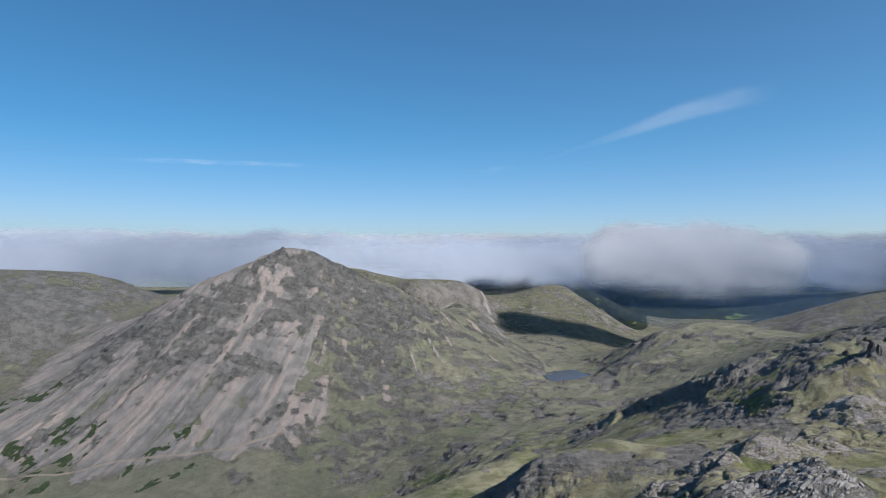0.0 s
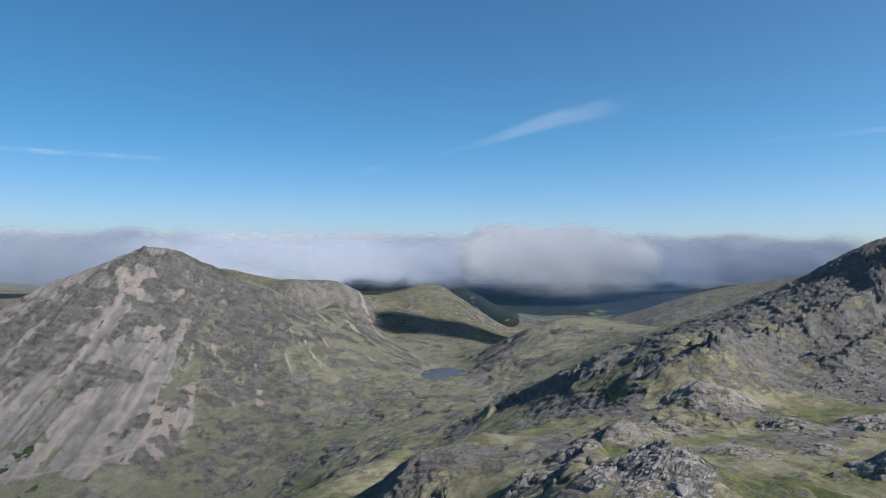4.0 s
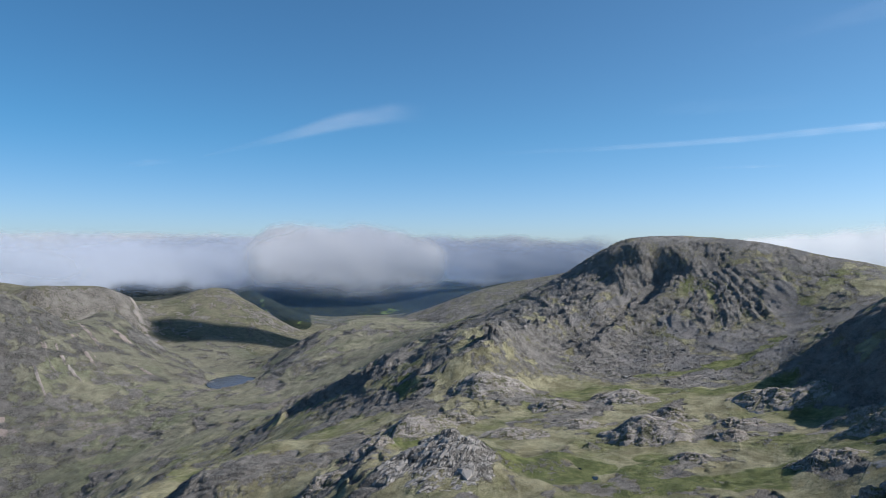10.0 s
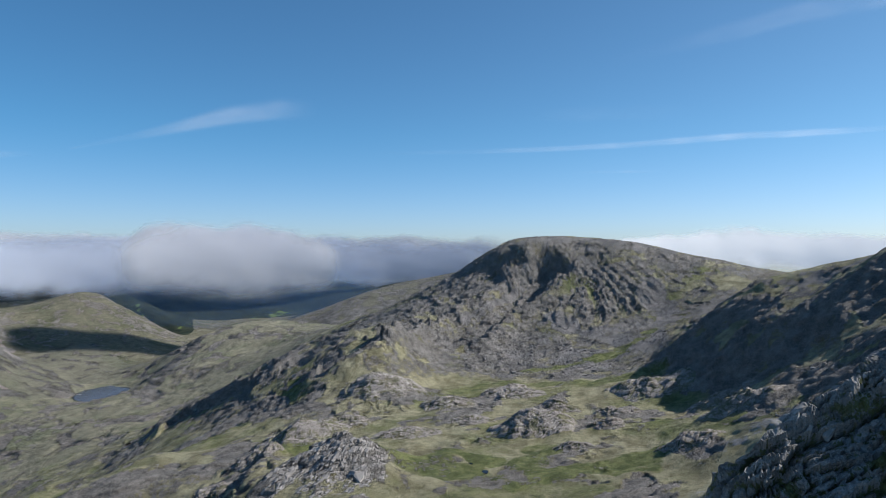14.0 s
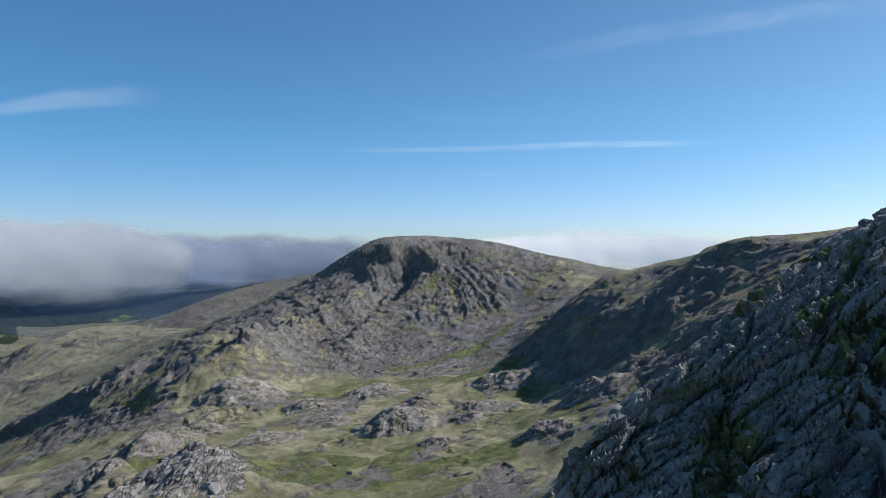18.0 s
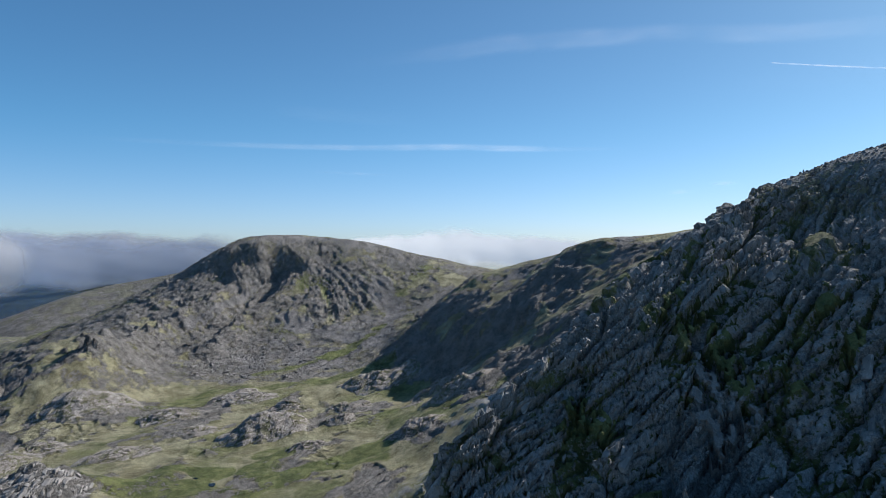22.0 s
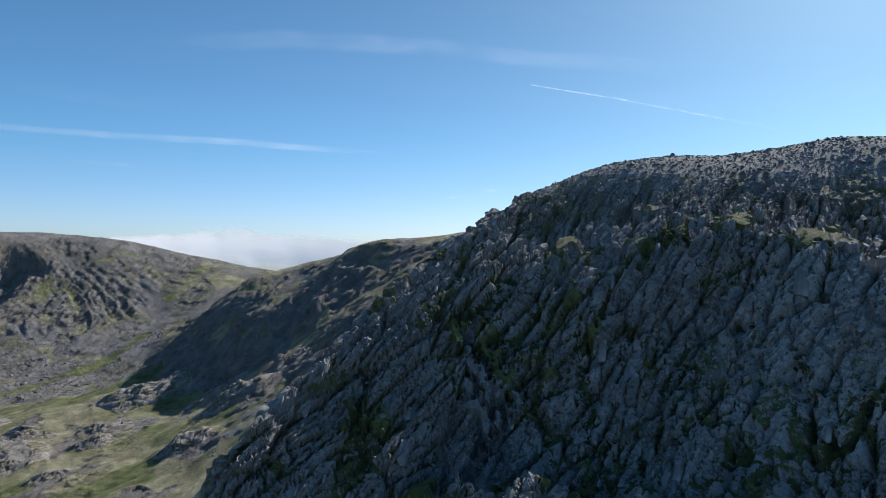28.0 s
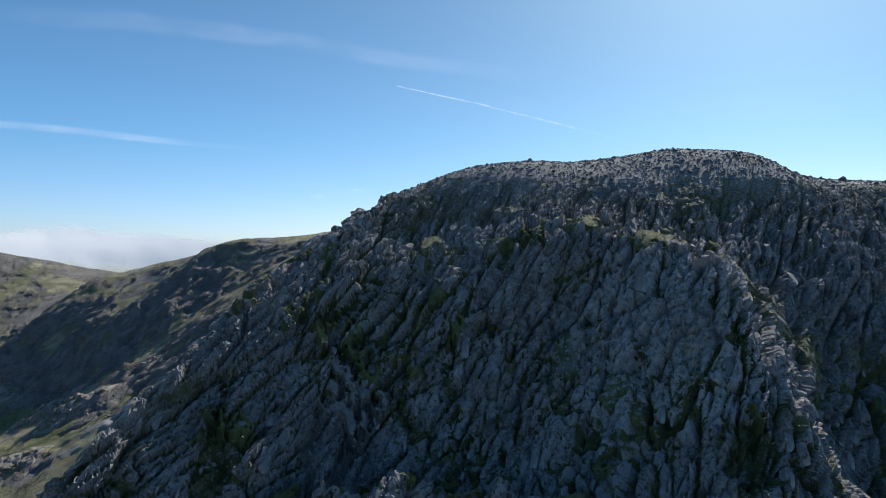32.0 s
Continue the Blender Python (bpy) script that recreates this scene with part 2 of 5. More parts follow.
M_MID = ground_material("fell_ground", 1.15, 1.3, dry=0.0, stony=0.08, verdure=1.25, tufts=0.5, dark=(0.15, 0.145, 0.14), pale=(0.37, 0.348, 0.328), loose=((0.18, 0.172, 0.17), (0.28, 0.263, 0.253)))
M_NEAR = ground_material("crag_ground", 2.0, 0.8, stony=0.1, dark=(0.125, 0.123, 0.121), pale=(0.34, 0.328, 0.315), loose=((0.19, 0.185, 0.18), (0.28, 0.272, 0.262)), rocky=0.3, speckle=0.5)
M_OUTCROP = ground_material("outcrop_rock", 1.3, 0.7, dry=0.4, stony=0.1, dark=(0.26, 0.24, 0.226), pale=(0.5, 0.455, 0.425))
M_BOULDER = stone_material("scree_boulder", (0.15, 0.145, 0.143), (0.33, 0.315, 0.305), 0.6)


def wood_material():
    """Far woodland and heather, darkened to imitate cloud shadow, with a few pale fields."""
    m = Nodes("shaded_valley_woodland")
    c = m.mix(m.ramp(m.noise(0.02, 7, 0.7), 0.4, 0.6), (0.016, 0.03, 0.022), (0.045, 0.056, 0.035))
    field = m.math("MULTIPLY", m.ramp(m.noise(0.004, 3, 0.5), 0.63, 0.66), m.attr("lush"))
    c = m.mix(m.ramp(field, 0.25, 0.4), c, (0.16, 0.22, 0.07))
    return m.done(c, 0.95, m.bump(m.noise(0.03, 7, 0.75), 30.0))


M_SHADED_WOOD = wood_material()
M_BLOCK = stone_material("crag_rock", (0.16, 0.156, 0.152), (0.38, 0.366, 0.35), 1.0)
M_TOPSTONE = stone_material("crag_top_boulder", (0.11, 0.108, 0.106), (0.28, 0.27, 0.26), 1.0)
M_PALE = stone_material("pale_knoll_rock", (0.22, 0.208, 0.198), (0.44, 0.41, 0.385), 0.8)
M_CLOUD = vapour_material("low_cloud", 0.006, (0.52, 0.575, 0.69))
M_HEAP = vapour_material("heap_cloud", 0.005, (0.66, 0.675, 0.73), through=0.5)
M_BACKLIT = vapour_material("backlit_cloud", 0.006, (0.97, 0.97, 0.97), through=0.12)
M_CIRRUS = vapour_material("high_cloud", 0.004, (0.95, 0.95, 0.97), 0.1, 0.97)
# blue tint imitates the scattered light of distant air
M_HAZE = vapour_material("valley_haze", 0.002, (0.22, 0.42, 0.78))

# ---- noise on arrays ----
rng = np.random.default_rng(7)
GRAD2 = rng.normal(size=(256, 256, 2)).astype(np.float32)
GRAD2 /= np.linalg.norm(GRAD2, axis=2, keepdims=True)


def perlin(x, y):
    """Smooth noise, about -0.7 to 0.7, one lump a unit."""
    ix, iy = np.floor(x).astype(np.int64), np.floor(y).astype(np.int64)
    fx, fy = (x - ix).astype(np.float32), (y - iy).astype(np.float32)
    u, v = fx * fx * fx * (fx * (fx * 6 - 15) + 10), fy * fy * fy * (fy * (fy * 6 - 15) + 10)

    def corner(dx, dy):
        g = GRAD2[(ix + dx) & 255, (iy + dy) & 255]
        return g[..., 0] * (fx - dx) + g[..., 1] * (fy - dy)

    a, b = corner(0, 0), corner(1, 0)
    c, d = corner(0, 1), corner(1, 1)
    return (a + u * (b - a)) * (1 - v) + (c + u * (d - c)) * v


def fbm(x, y, size, octaves=4, gain=0.5, shift=0.0):
    total, amp, k = 0.0, 1.0, 1.0 / size
    for i in range(octaves):
        total = total + amp * perlin(x * k + 17.3 * i + shift, y * k + 9.7 * i - shift)
        amp, k = amp * gain, k * 2.03
    return total


def ridged(x, y, size, octaves=4, gain=0.5, shift=0.0):
    total, amp, k = 0.0, 1.0, 1.0 / size
    for i in range(octaves):
        total = total + amp * (0.35 - np.abs(perlin(x * k + 31.1 * i + shift, y * k - 5.9 * i + shift)) * 1.4)
        amp, k = amp * gain, k * 2.03
    return total


def blocks(x, y, seed=0):
    """Cell pattern: for each cell a random height, the distance to its edge, and a random tilt of its face."""
    ix, iy = np.floor(x).astype(np.int64), np.floor(y).astype(np.int64)
    f1 = np.full(x.shape, 9.0, np.float32)
    f2, val, slant = f1.copy(), np.zeros(x.shape, np.float32), np.zeros(x.shape, np.float32)
    for dx in (-1, 0, 1):
        for dy in (-1, 0, 1):
            cx, cy = ix + dx, iy + dy
            g = GRAD2[(cx + 13 * seed) & 255, (cy + 71 * seed) & 255]
            g2 = GRAD2[(cx + 90 + 13 * seed) & 255, (cy + 171 * seed) & 255]
            ox, oy = (x - cx - 0.5 - 0.5 * g[..., 0]).astype(np.float32), (y - cy - 0.5 - 0.5 * g[..., 1]).astype(np.float32)
            d = np.hypot(ox, oy)
            near = d < f1
            f2 = np.where(near, f1, np.minimum(f2, d))
            val = np.where(near, g2[..., 0], val)
            slant = np.where(near, ox * g2[..., 1] + 0.6 * oy * g[..., 1], slant)
            f1 = np.minimum(f1, d)
    return val, f2 - f1, slant


def smooth(v, a, b):
    t = np.clip((v - a) / (b - a), 0, 1)
    return t * t * (3 - 2 * t)


# ---- the lie of the land: crests, ribs, feet and valley lines, (east, north, height) in metres ----
LAND, OWNERS = [], []


def line(owner, pts):
    """A crest, rib or valley line; the land is drawn smoothly through all of them."""
    step = 45 if owner != "rocky_crag" else 14
    for a, b in zip(pts[:-1], pts[1:]):
        a, b = Vector(a), Vector(b)
        n = max(1, min(6, round((b - a).length / step)))
        LAND.extend(tuple(a.lerp(b, i / n)) + (owner,) for i in range(n))
    LAND.append((*pts[-1], owner))


def spots(owner, pts):
    """Single heights of open ground far apart."""
    LAND.extend((*p, owner) for p in pts)


line("pyramid_mountain", [(-3, 2600, 890), (-133, 2567, 826), (-316, 2520, 748), (-409, 2476, 674), (-581, 2401, 541), (-734, 2327, 429), (-865, 2239, 379), (-1029, 2113, 293)])  # gable west edge
line("pyramid_mountain", [(-3, 2600, 890), (99, 2608, 881), (238, 2609, 820), (341, 2588, 765), (453, 2540, 729), (573, 2433, 612), (649, 2363, 555), (747, 2302, 515), (843, 2247, 472), (951, 2171, 433)])  # gable east edge
line("pyramid_mountain", [(-3, 2530, 818), (-2, 2420, 713), (-2, 2200, 573), (-1, 1930, 440), (-1, 1690, 345), (25, 1480, 302)])  # gable centre rib
line("pyramid_mountain", [(-209, 2461, 756), (-333, 2357, 643), (-363, 2200, 510), (-464, 2048, 405), (-526, 1888, 324), (-538, 1707, 269)])  # gable west rib
line("pyramid_mountain", [(-818, 2118, 342), (-756, 1959, 289), (-691, 1791, 251), (-608, 1768, 283), (-910, 1948, 260)])  # gable far west foot
line("pyramid_mountain", [(214, 2471, 707), (305, 2310, 568), (287, 2171, 487), (307, 1916, 390), (303, 1693, 351), (268, 1354, 327)])  # gable east rib
line("ground", [(591, 2150, 478), (617, 1902, 411), (536, 1603, 391), (392, 1208, 426)])  # pass slope
line("ground", [(835, 1905, 435), (874, 1777, 443), (737, 1532, 443), (523, 1223, 463), (359, 955, 475)])  # pass
line("ground", [(947, 2162, 401), (1142, 2088, 423), (976, 2027, 410), (1143, 2224, 419)])  # tarn shore
line("pyramid_mountain", [(-250, 3000, 560), (0, 2950, 640), (300, 2900, 600), (600, 2800, 520), (900, 2700, 430)])  # gable north side
line("ground", [(-1600, 1900, 130), (-1200, 1700, 160), (-800, 1550, 200)])  # wasdale
line("craggy_fell", [(-1523, 2927, 815), (-1281, 3041, 777), (-1134, 3099, 779), (-1030, 3188, 780), (-901, 3226, 773), (-742, 3216, 729), (-616, 3140, 660), (-505, 3059, 605)])  # kirk fell top
line("craggy_fell", [(-1064, 2752, 620), (-879, 2785, 566), (-991, 2565, 453), (-843, 2670, 492)])  # kirk fell face
line("grassy_fell", [(276, 3188, 801), (553, 3101, 724), (815, 3198, 707), (1049, 3234, 641), (1070, 3016, 539), (994, 2724, 466)])  # green gable
line("grassy_fell", [(584, 2892, 726), (734, 2991, 717), (880, 3025, 709), (1031, 3135, 664)])  # green gable shoulder
line("grassy_fell", [(726, 2756, 628), (834, 2694, 603), (904, 2597, 546), (921, 2538, 503)])  # green gable face
line("rounded_hill", [(1107, 3320, 622), (1215, 3346, 615), (1348, 3381, 637), (1462, 3399, 665), (1547, 3383, 677), (1605, 3311, 659), (1649, 3178, 606), (1687, 3044, 549), (1706, 2918, 497), (1694, 2809, 454)])  # base brown top
line("rounded_hill", [(1158, 2983, 547), (1311, 2974, 539), (1444, 2911, 534), (1526, 2813, 498)])  # base brown face
line("rounded_hill", [(1032, 2657, 455), (1170, 2654, 471), (1298, 2616, 466), (1433, 2613, 462)])  # base brown lower face
line("rounded_hill", [(1035, 2407, 416), (1134, 2340, 417), (1266, 2385, 435), (1575, 2612, 441)])  # base brown foot
line("rounded_hill", [(1300, 3800, 540), (1600, 3800, 560), (1850, 3400, 470), (1850, 3100, 430)])  # base brown back
line("low_fell", [(1286, 2144, 498), (1387, 2080, 568), (1506, 2033, 598), (1627, 1977, 603), (1711, 1904, 597), (1838, 1839, 573), (1966, 1702, 539)])  # seathwaite fell top
line("low_fell", [(1106, 1844, 493), (1208, 1718, 528), (1415, 1750, 555), (989, 1738, 457)])  # seathwaite fell side
line("low_fell", [(1266, 1860, 540), (1379, 1841, 555), (1476, 1764, 567), (1206, 1959, 500)])  # seathwaite fell face
line("low_fell", [(1640, 2100, 596), (1730, 2010, 596), (1560, 1900, 596), (1640, 1850, 600), (1820, 1930, 570)])  # seathwaite fell dome
line("far_fell", [(2430, 2519, 533), (2519, 2502, 564), (2644, 2516, 605), (2802, 2492, 640), (2940, 2407, 666), (3034, 2288, 692), (3111, 2094, 740), (3451, 1818, 800)])  # glaramara
line("far_fell", [(2200, 2100, 480), (2335, 2060, 500), (2447, 2114, 531), (2592, 2022, 561), (2443, 2365, 560), (2250, 2400, 470)])  # glaramara face
line("far_fell", [(2080, 2420, 470), (2000, 2300, 470), (1980, 2100, 500), (2100, 2620, 440)])  # glaramara foot
line("wooded_valley", [(1750, 2480, 440), (1900, 2480, 446), (2030, 2480, 455), (2000, 2700, 440), (1900, 2600, 440), (2150, 2620, 455)])  # valley head
line("wooded_valley", [(1835, 2862, 430), (2166, 3122, 450), (2398, 3201, 470), (2664, 3182, 480), (2794, 3000, 490)])  # wooded valley
line("distant_fells", [(1867, 3762, 660), (1945, 3586, 598), (1953, 3376, 521), (1914, 3108, 451)])  # wooded spur
line("distant_fells", [(2385, 3875, 603), (2498, 3743, 569), (2574, 3569, 517), (2639, 3331, 493)])  # far spur
line("distant_fells", [(2150, 3800, 520), (2180, 3500, 470)])  # between the spurs
line("distant_fells", [(1384, 4387, 649), (1704, 4165, 654), (2022, 4076, 658), (2386, 4165, 640), (2921, 3554, 628), (3009, 3346, 607), (3012, 3069, 599), (3424, 3106, 640)])  # distant fells
line("flat_topped_mountain", [(1336, 1337, 656), (1354, 1261, 678), (1361, 1178, 706), (1384, 1071, 758), (1390, 996, 786), (1400, 947, 811), (1408, 879, 863), (1418, 824, 893), (1439, 743, 911), (1474, 696, 910), (1521, 639, 912), (1566, 581, 914), (1598, 518, 907), (1627, 455, 890), (1687, 334, 856), (1708, 274, 840), (1717, 213, 830)])  # great end top
line("flat_topped_mountain", [(1170, 906, 726), (1182, 769, 694), (1242, 729, 710), (1284, 607, 721), (1341, 498, 735), (1367, 383, 740)])  # great end crag foot
line("flat_topped_mountain", [(1437, 703, 830), (1368, 707, 776), (1287, 710, 727)])  # great end gully
line("flat_topped_mountain", [(1447, 623, 831), (1372, 605, 780), (1316, 608, 744)])  # great end buttress
line("flat_topped_mountain", [(1397, 820, 844), (1312, 787, 776), (1214, 774, 717)])  # great end west rib
line("flat_topped_mountain", [(1002, 747, 692), (975, 700, 667), (1035, 608, 657), (1076, 509, 661), (1059, 394, 667), (1088, 305, 682)])  # great end scree foot
line("flat_topped_mountain", [(885, 780, 741), (862, 863, 719), (865, 930, 697), (856, 1005, 671), (849, 1088, 627), (838, 1171, 582), (822, 1255, 529), (803, 1326, 480)])  # north-west spur
line("ground", [(1060, 1061, 671), (1042, 1161, 630), (998, 1301, 544), (955, 1407, 480), (863, 1464, 454), (683, 1313, 488)])  # behind spur
line("ground", [(816, 707, 709), (763, 736, 684), (722, 776, 657), (680, 813, 632), (631, 852, 599), (570, 870, 588)])  # spur bench
line("flat_topped_mountain", [(2100, 1500, 600), (2200, 900, 700), (2000, 600, 760), (1800, 300, 800)])  # behind great end
line("ground", [(829, 595, 652), (897, 527, 658), (895, 424, 663), (900, 335, 673), (944, 265, 683)])  # bench far
line("ground", [(546, 777, 614), (597, 739, 629), (645, 670, 651), (642, 557, 656), (670, 436, 662), (669, 317, 671), (723, 235, 679), (759, 181, 686)])  # bench middle
line("ground", [(506, 439, 670), (487, 350, 669), (491, 289, 671), (542, 257, 673), (572, 213, 679), (554, 133, 690)])  # bench near
line("ground", [(330, 762, 603), (435, 765, 621), (505, 745, 614)])  # bench edge
line("rock_knoll", [(353, 485, 653), (377, 467, 666), (404, 450, 682), (428, 428, 689), (446, 401, 690), (475, 382, 683), (510, 352, 677), (367, 368, 675), (353, 422, 667), (418, 349, 674)])  # big knoll
line("rock_knoll", [(283, 705, 598), (310, 716, 615), (347, 710, 621), (409, 687, 619), (463, 640, 628), (513, 614, 636)])  # lower crag top
line("rock_knoll", [(264, 713, 576), (326, 608, 604)])  # lower crag foot
line("ground", [(239, 1022, 467), (334, 1079, 473), (495, 1202, 468)])  # grass below
line("ground", [(-100, 1000, 420), (150, 800, 500), (300, 560, 600)])  # piers gill
line("rocky_ridge", [(1027, 261, 748), (1043, 240, 786), (1059, 213, 813), (1069, 152, 848), (1055, 103, 852), (1028, 57, 858), (990, 14, 874), (960, -26, 889), (938, -65, 898), (923, -110, 895), (868, -147, 900), (800, -181, 907)])  # broad crag skyline
line("rocky_ridge", [(989, 251, 735), (937, 211, 709), (865, 162, 692), (811, 123, 721), (776, 83, 744)])  # broad crag foot
line("rocky_ridge", [(949, 143, 780), (847, 69, 770), (849, 40, 805), (830, 5, 805), (880, -16, 837), (889, -52, 860)])  # broad crag face
line("ground", [(1384, 209, 784), (1300, -24, 839), (1232, -209, 853)])  # behind broad crag
line("ground", [(699, 45, 753), (633, 96, 721), (514, 78, 714)])  # corrie
line("rocky_crag", [(239, 57, 790), (245, 52, 797), (250, 46, 804), (256, 38, 813), (263, 30, 821), (276, 13, 833), (290, -4, 846), (302, -19, 860), (316, -36, 873), (324, -51, 882), (333, -70, 895), (342, -89, 905), (352, -108, 913), (363, -149, 928), (368, -176, 937), (372, -216, 943), (377, -246, 944), (372, -287, 950), (360, -318, 956), (329, -350, 952), (312, -358, 946), (299, -369, 934), (296, -391, 927), (294, -417, 927), (282, -437, 928), (248, -457, 923)])  # near crag edge
line("rocky_crag", [(290, 75, 745), (330, 40, 775), (375, 5, 810), (420, -40, 850)])  # behind near crag edge
line("rocky_crag", [(278, -34, 842), (279, -59, 840), (277, -86, 850), (274, -113, 860), (269, -140, 873), (263, -169, 885), (255, -190, 888), (236, -208, 882)])  # near crag mid
line("rocky_crag", [(236, 27, 796), (240, -9, 790), (233, -50, 786), (214, -89, 788), (190, -122, 792), (161, -147, 799), (258, 10, 816), (260, -32, 812), (250, -77, 810), (232, -121, 815), (207, -160, 822)])  # near crag low
line("rocky_crag", [(248, -136, 838), (230, -165, 837)])  # near crag slab foot
line("rocky_crag", [(334, -103, 895), (332, -174, 913), (309, -238, 913), (281, -299, 913), (266, -243, 895), (252, -311, 895), (232, -350, 889)])  # near crag boulder slope
line("rocky_crag", [(216, -220, 879), (200, -216, 865), (184, -211, 850), (168, -207, 835), (156, -203, 821), (145, -199, 806), (140, -195, 797)])  # arete
line("rocky_crag", [(229, -258, 874), (211, -260, 850), (189, -256, 828), (172, -246, 804), (160, -236, 787)])  # gully floor
line("rocky_crag", [(226, -299, 871), (211, -316, 871), (195, -303, 850), (182, -282, 817), (172, -293, 843)])  # far wall
line("ground", [(195, -35, 764), (180, -75, 764), (158, -105, 766), (205, 5, 762), (135, -135, 770), (60, 40, 730), (120, 120, 715), (150, -40, 750), (250, 100, 715), (350, 150, 700), (60, -120, 745), (90, -250, 770), (150, -400, 800)])  # below near crag
line("rocky_crag", [(480, -30, 800), (560, -150, 880), (620, -260, 905), (560, -420, 950), (420, -560, 940), (700, -50, 830), (760, -200, 880)])  # behind near crag
line("ground", [(0, 0, 735), (-200, 200, 730), (-300, 450, 790), (-200, -200, 740), (-600, 300, 600), (-700, -300, 500), (0, 300, 640)])  # camera spur
spots("ground", [(-2500, 0, 350), (-2500, 2500, 600), (-1500, -2500, 500), (500, -2500, 700), (2500, -1500, 650), (3000, 500, 500), (2500, 2000, 520), (3200, 1500, 600), (0, 4500, 600), (-2000, 4500, 600), (-700, 3900, 450), (800, 4600, 520), (-3500, -3500, 300), (3500, -3500, 400), (4500, 1000, 500), (4600, 3000, 560)])  # outer

OWN = sorted({p[3] for p in LAND})
XY = np.array([p[:2] for p in LAND], float)
HZ = np.array([p[2] for p in LAND], float)
keep, seen = [], set()
for i, p in enumerate(LAND):
    key = (round(p[0] / 6), round(p[1] / 6))
    if key not in seen:
        seen.add(key)
        keep.append(i)
OWNER = np.array([OWN.index(LAND[i][3]) for i in keep])
XY, HZ = XY[keep], HZ[keep]
SOFT = 9.0


def kernel(d2):
    return -np.sqrt(d2 + SOFT * SOFT)


N = len(XY)
system = np.zeros((N + 3, N + 3))
system[:N, :N] = kernel(((XY[:, None] - XY[None]) ** 2).sum(2)) + np.diag(2.0 + np.hypot(XY[:, 0], XY[:, 1]) / 450)
system[:N, N], system[:N, N + 1:] = 1, XY / 1000
system[N:, :N] = system[:N, N:].T
WEIGHT = np.linalg.solve(system, np.concatenate([HZ, np.zeros(3)]))


def base_height(x, y):
    out = np.empty(x.size)
    fx, fy = x.ravel(), y.ravel()
    for i in range(0, x.size, 20000):
        px, py = fx[i:i + 20000], fy[i:i + 20000]
        d2 = (px[:, None] - XY[:, 0]) ** 2 + (py[:, None] - XY[:, 1]) ** 2
        out[i:i + 20000] = kernel(d2) @ WEIGHT[:N] + WEIGHT[N] + (px * WEIGHT[N + 1] + py * WEIGHT[N + 2]) / 1000
    return out.reshape(x.shape)


def owner_of(x, y):
    out = np.empty(x.size, int)
    for i in range(0, x.size, 20000):
        d2 = (x[i:i + 20000, None] - XY[:, 0]) ** 2 + (y[i:i + 20000, None] - XY[:, 1]) ** 2
        out[i:i + 20000] = OWNER[d2.argmin(1)]
    return out


def cubic_weights(n_coarse, at):
    """Matrix that takes samples at 0, 1, 2 ... to the places given, by Catmull-Rom."""
    m = np.zeros((len(at), n_coarse))
    i = np.clip(np.floor(at).astype(int), 1, n_coarse - 3)
    t = at - i
    rows = np.arange(len(at))
    for k, w in enumerate((-0.5 * t + t ** 2 - 0.5 * t ** 3, 1 - 2.5 * t ** 2 + 1.5 * t ** 3, 0.5 * t + 2 * t ** 2 - 1.5 * t ** 3, -0.5 * t ** 2 + 0.5 * t ** 3)):
        m[rows, i - 1 + k] += w
    return m


def sampled(func, xs, ys, step):
    """func on the grid of xs and ys, worked out on a coarser one."""
    cx = np.arange(xs[0] - 2 * step, xs[-1] + 3 * step, step)
    cy = np.arange(ys[0] - 2 * step, ys[-1] + 3 * step, step)
    gx, gy = np.meshgrid(cx, cy)
    z = func(gx, gy)
    return cubic_weights(len(cy), (ys - cy[0]) / step) @ z @ cubic_weights(len(cx), (xs - cx[0]) / step).T


# rounded rock humps standing out of the bench: east, north, length, width, turn, height
HUMPS = []


def hump(e, n, a, b, turn, h, bare=1.0):
    HUMPS.append((e, n, a, b, radians(turn), h, bare))


hump(656, 332, 54, 33, -63, 30.3, 1)
hump(779, 360, 32, 19, -65, 17.0, 1)
hump(908, 271, 60, 36, -73, 26.5, 0.9)
hump(691, 257, 23, 14, -70, 12.1, 1)
hump(615, 147, 32, 19, -77, 13.5, 1)
hump(600, 259, 21, 13, -67, 7.5, 1)
hump(658, 420, 33, 20, -58, 10.3, 1)
hump(575, 458, 43, 26, -51, 10.9, 0.8)
hump(531, 592, 63, 38, -42, 26.2, 0.9)
hump(740, 640, 67, 41, -49, 24.2, 0.9)
hump(449, 576, 31, 19, -38, 15.6, 0.9)
hump(708, 119, 42, 25, -80, 18.9, 0.9)
hump(588, 578, 39, 24, -46, 14.9, 0.9)
hump(734, 507, 42, 26, -55, 16.2, 1)
hump(837, 462, 50, 31, -61, 15.8, 1)
hump(778, 275, 30, 18, -71, 13.6, 1)
hump(809, 161, 39, 24, -79, 14.9, 1)
hump(362, 552, 31, 19, -33, 13.0, 0.9)
hump(413, 400, 62, 48, -46, 10, 0.35)
hump(389, 653, 135, 40, -31, 10, 0.4)


MARKS = []


def mark(kind, pts, width, value=1.0):
    """A run of scree, a bare crag or a lush strip along a line on the ground (east, north)."""
    MARKS.append((kind, pts, width, value))


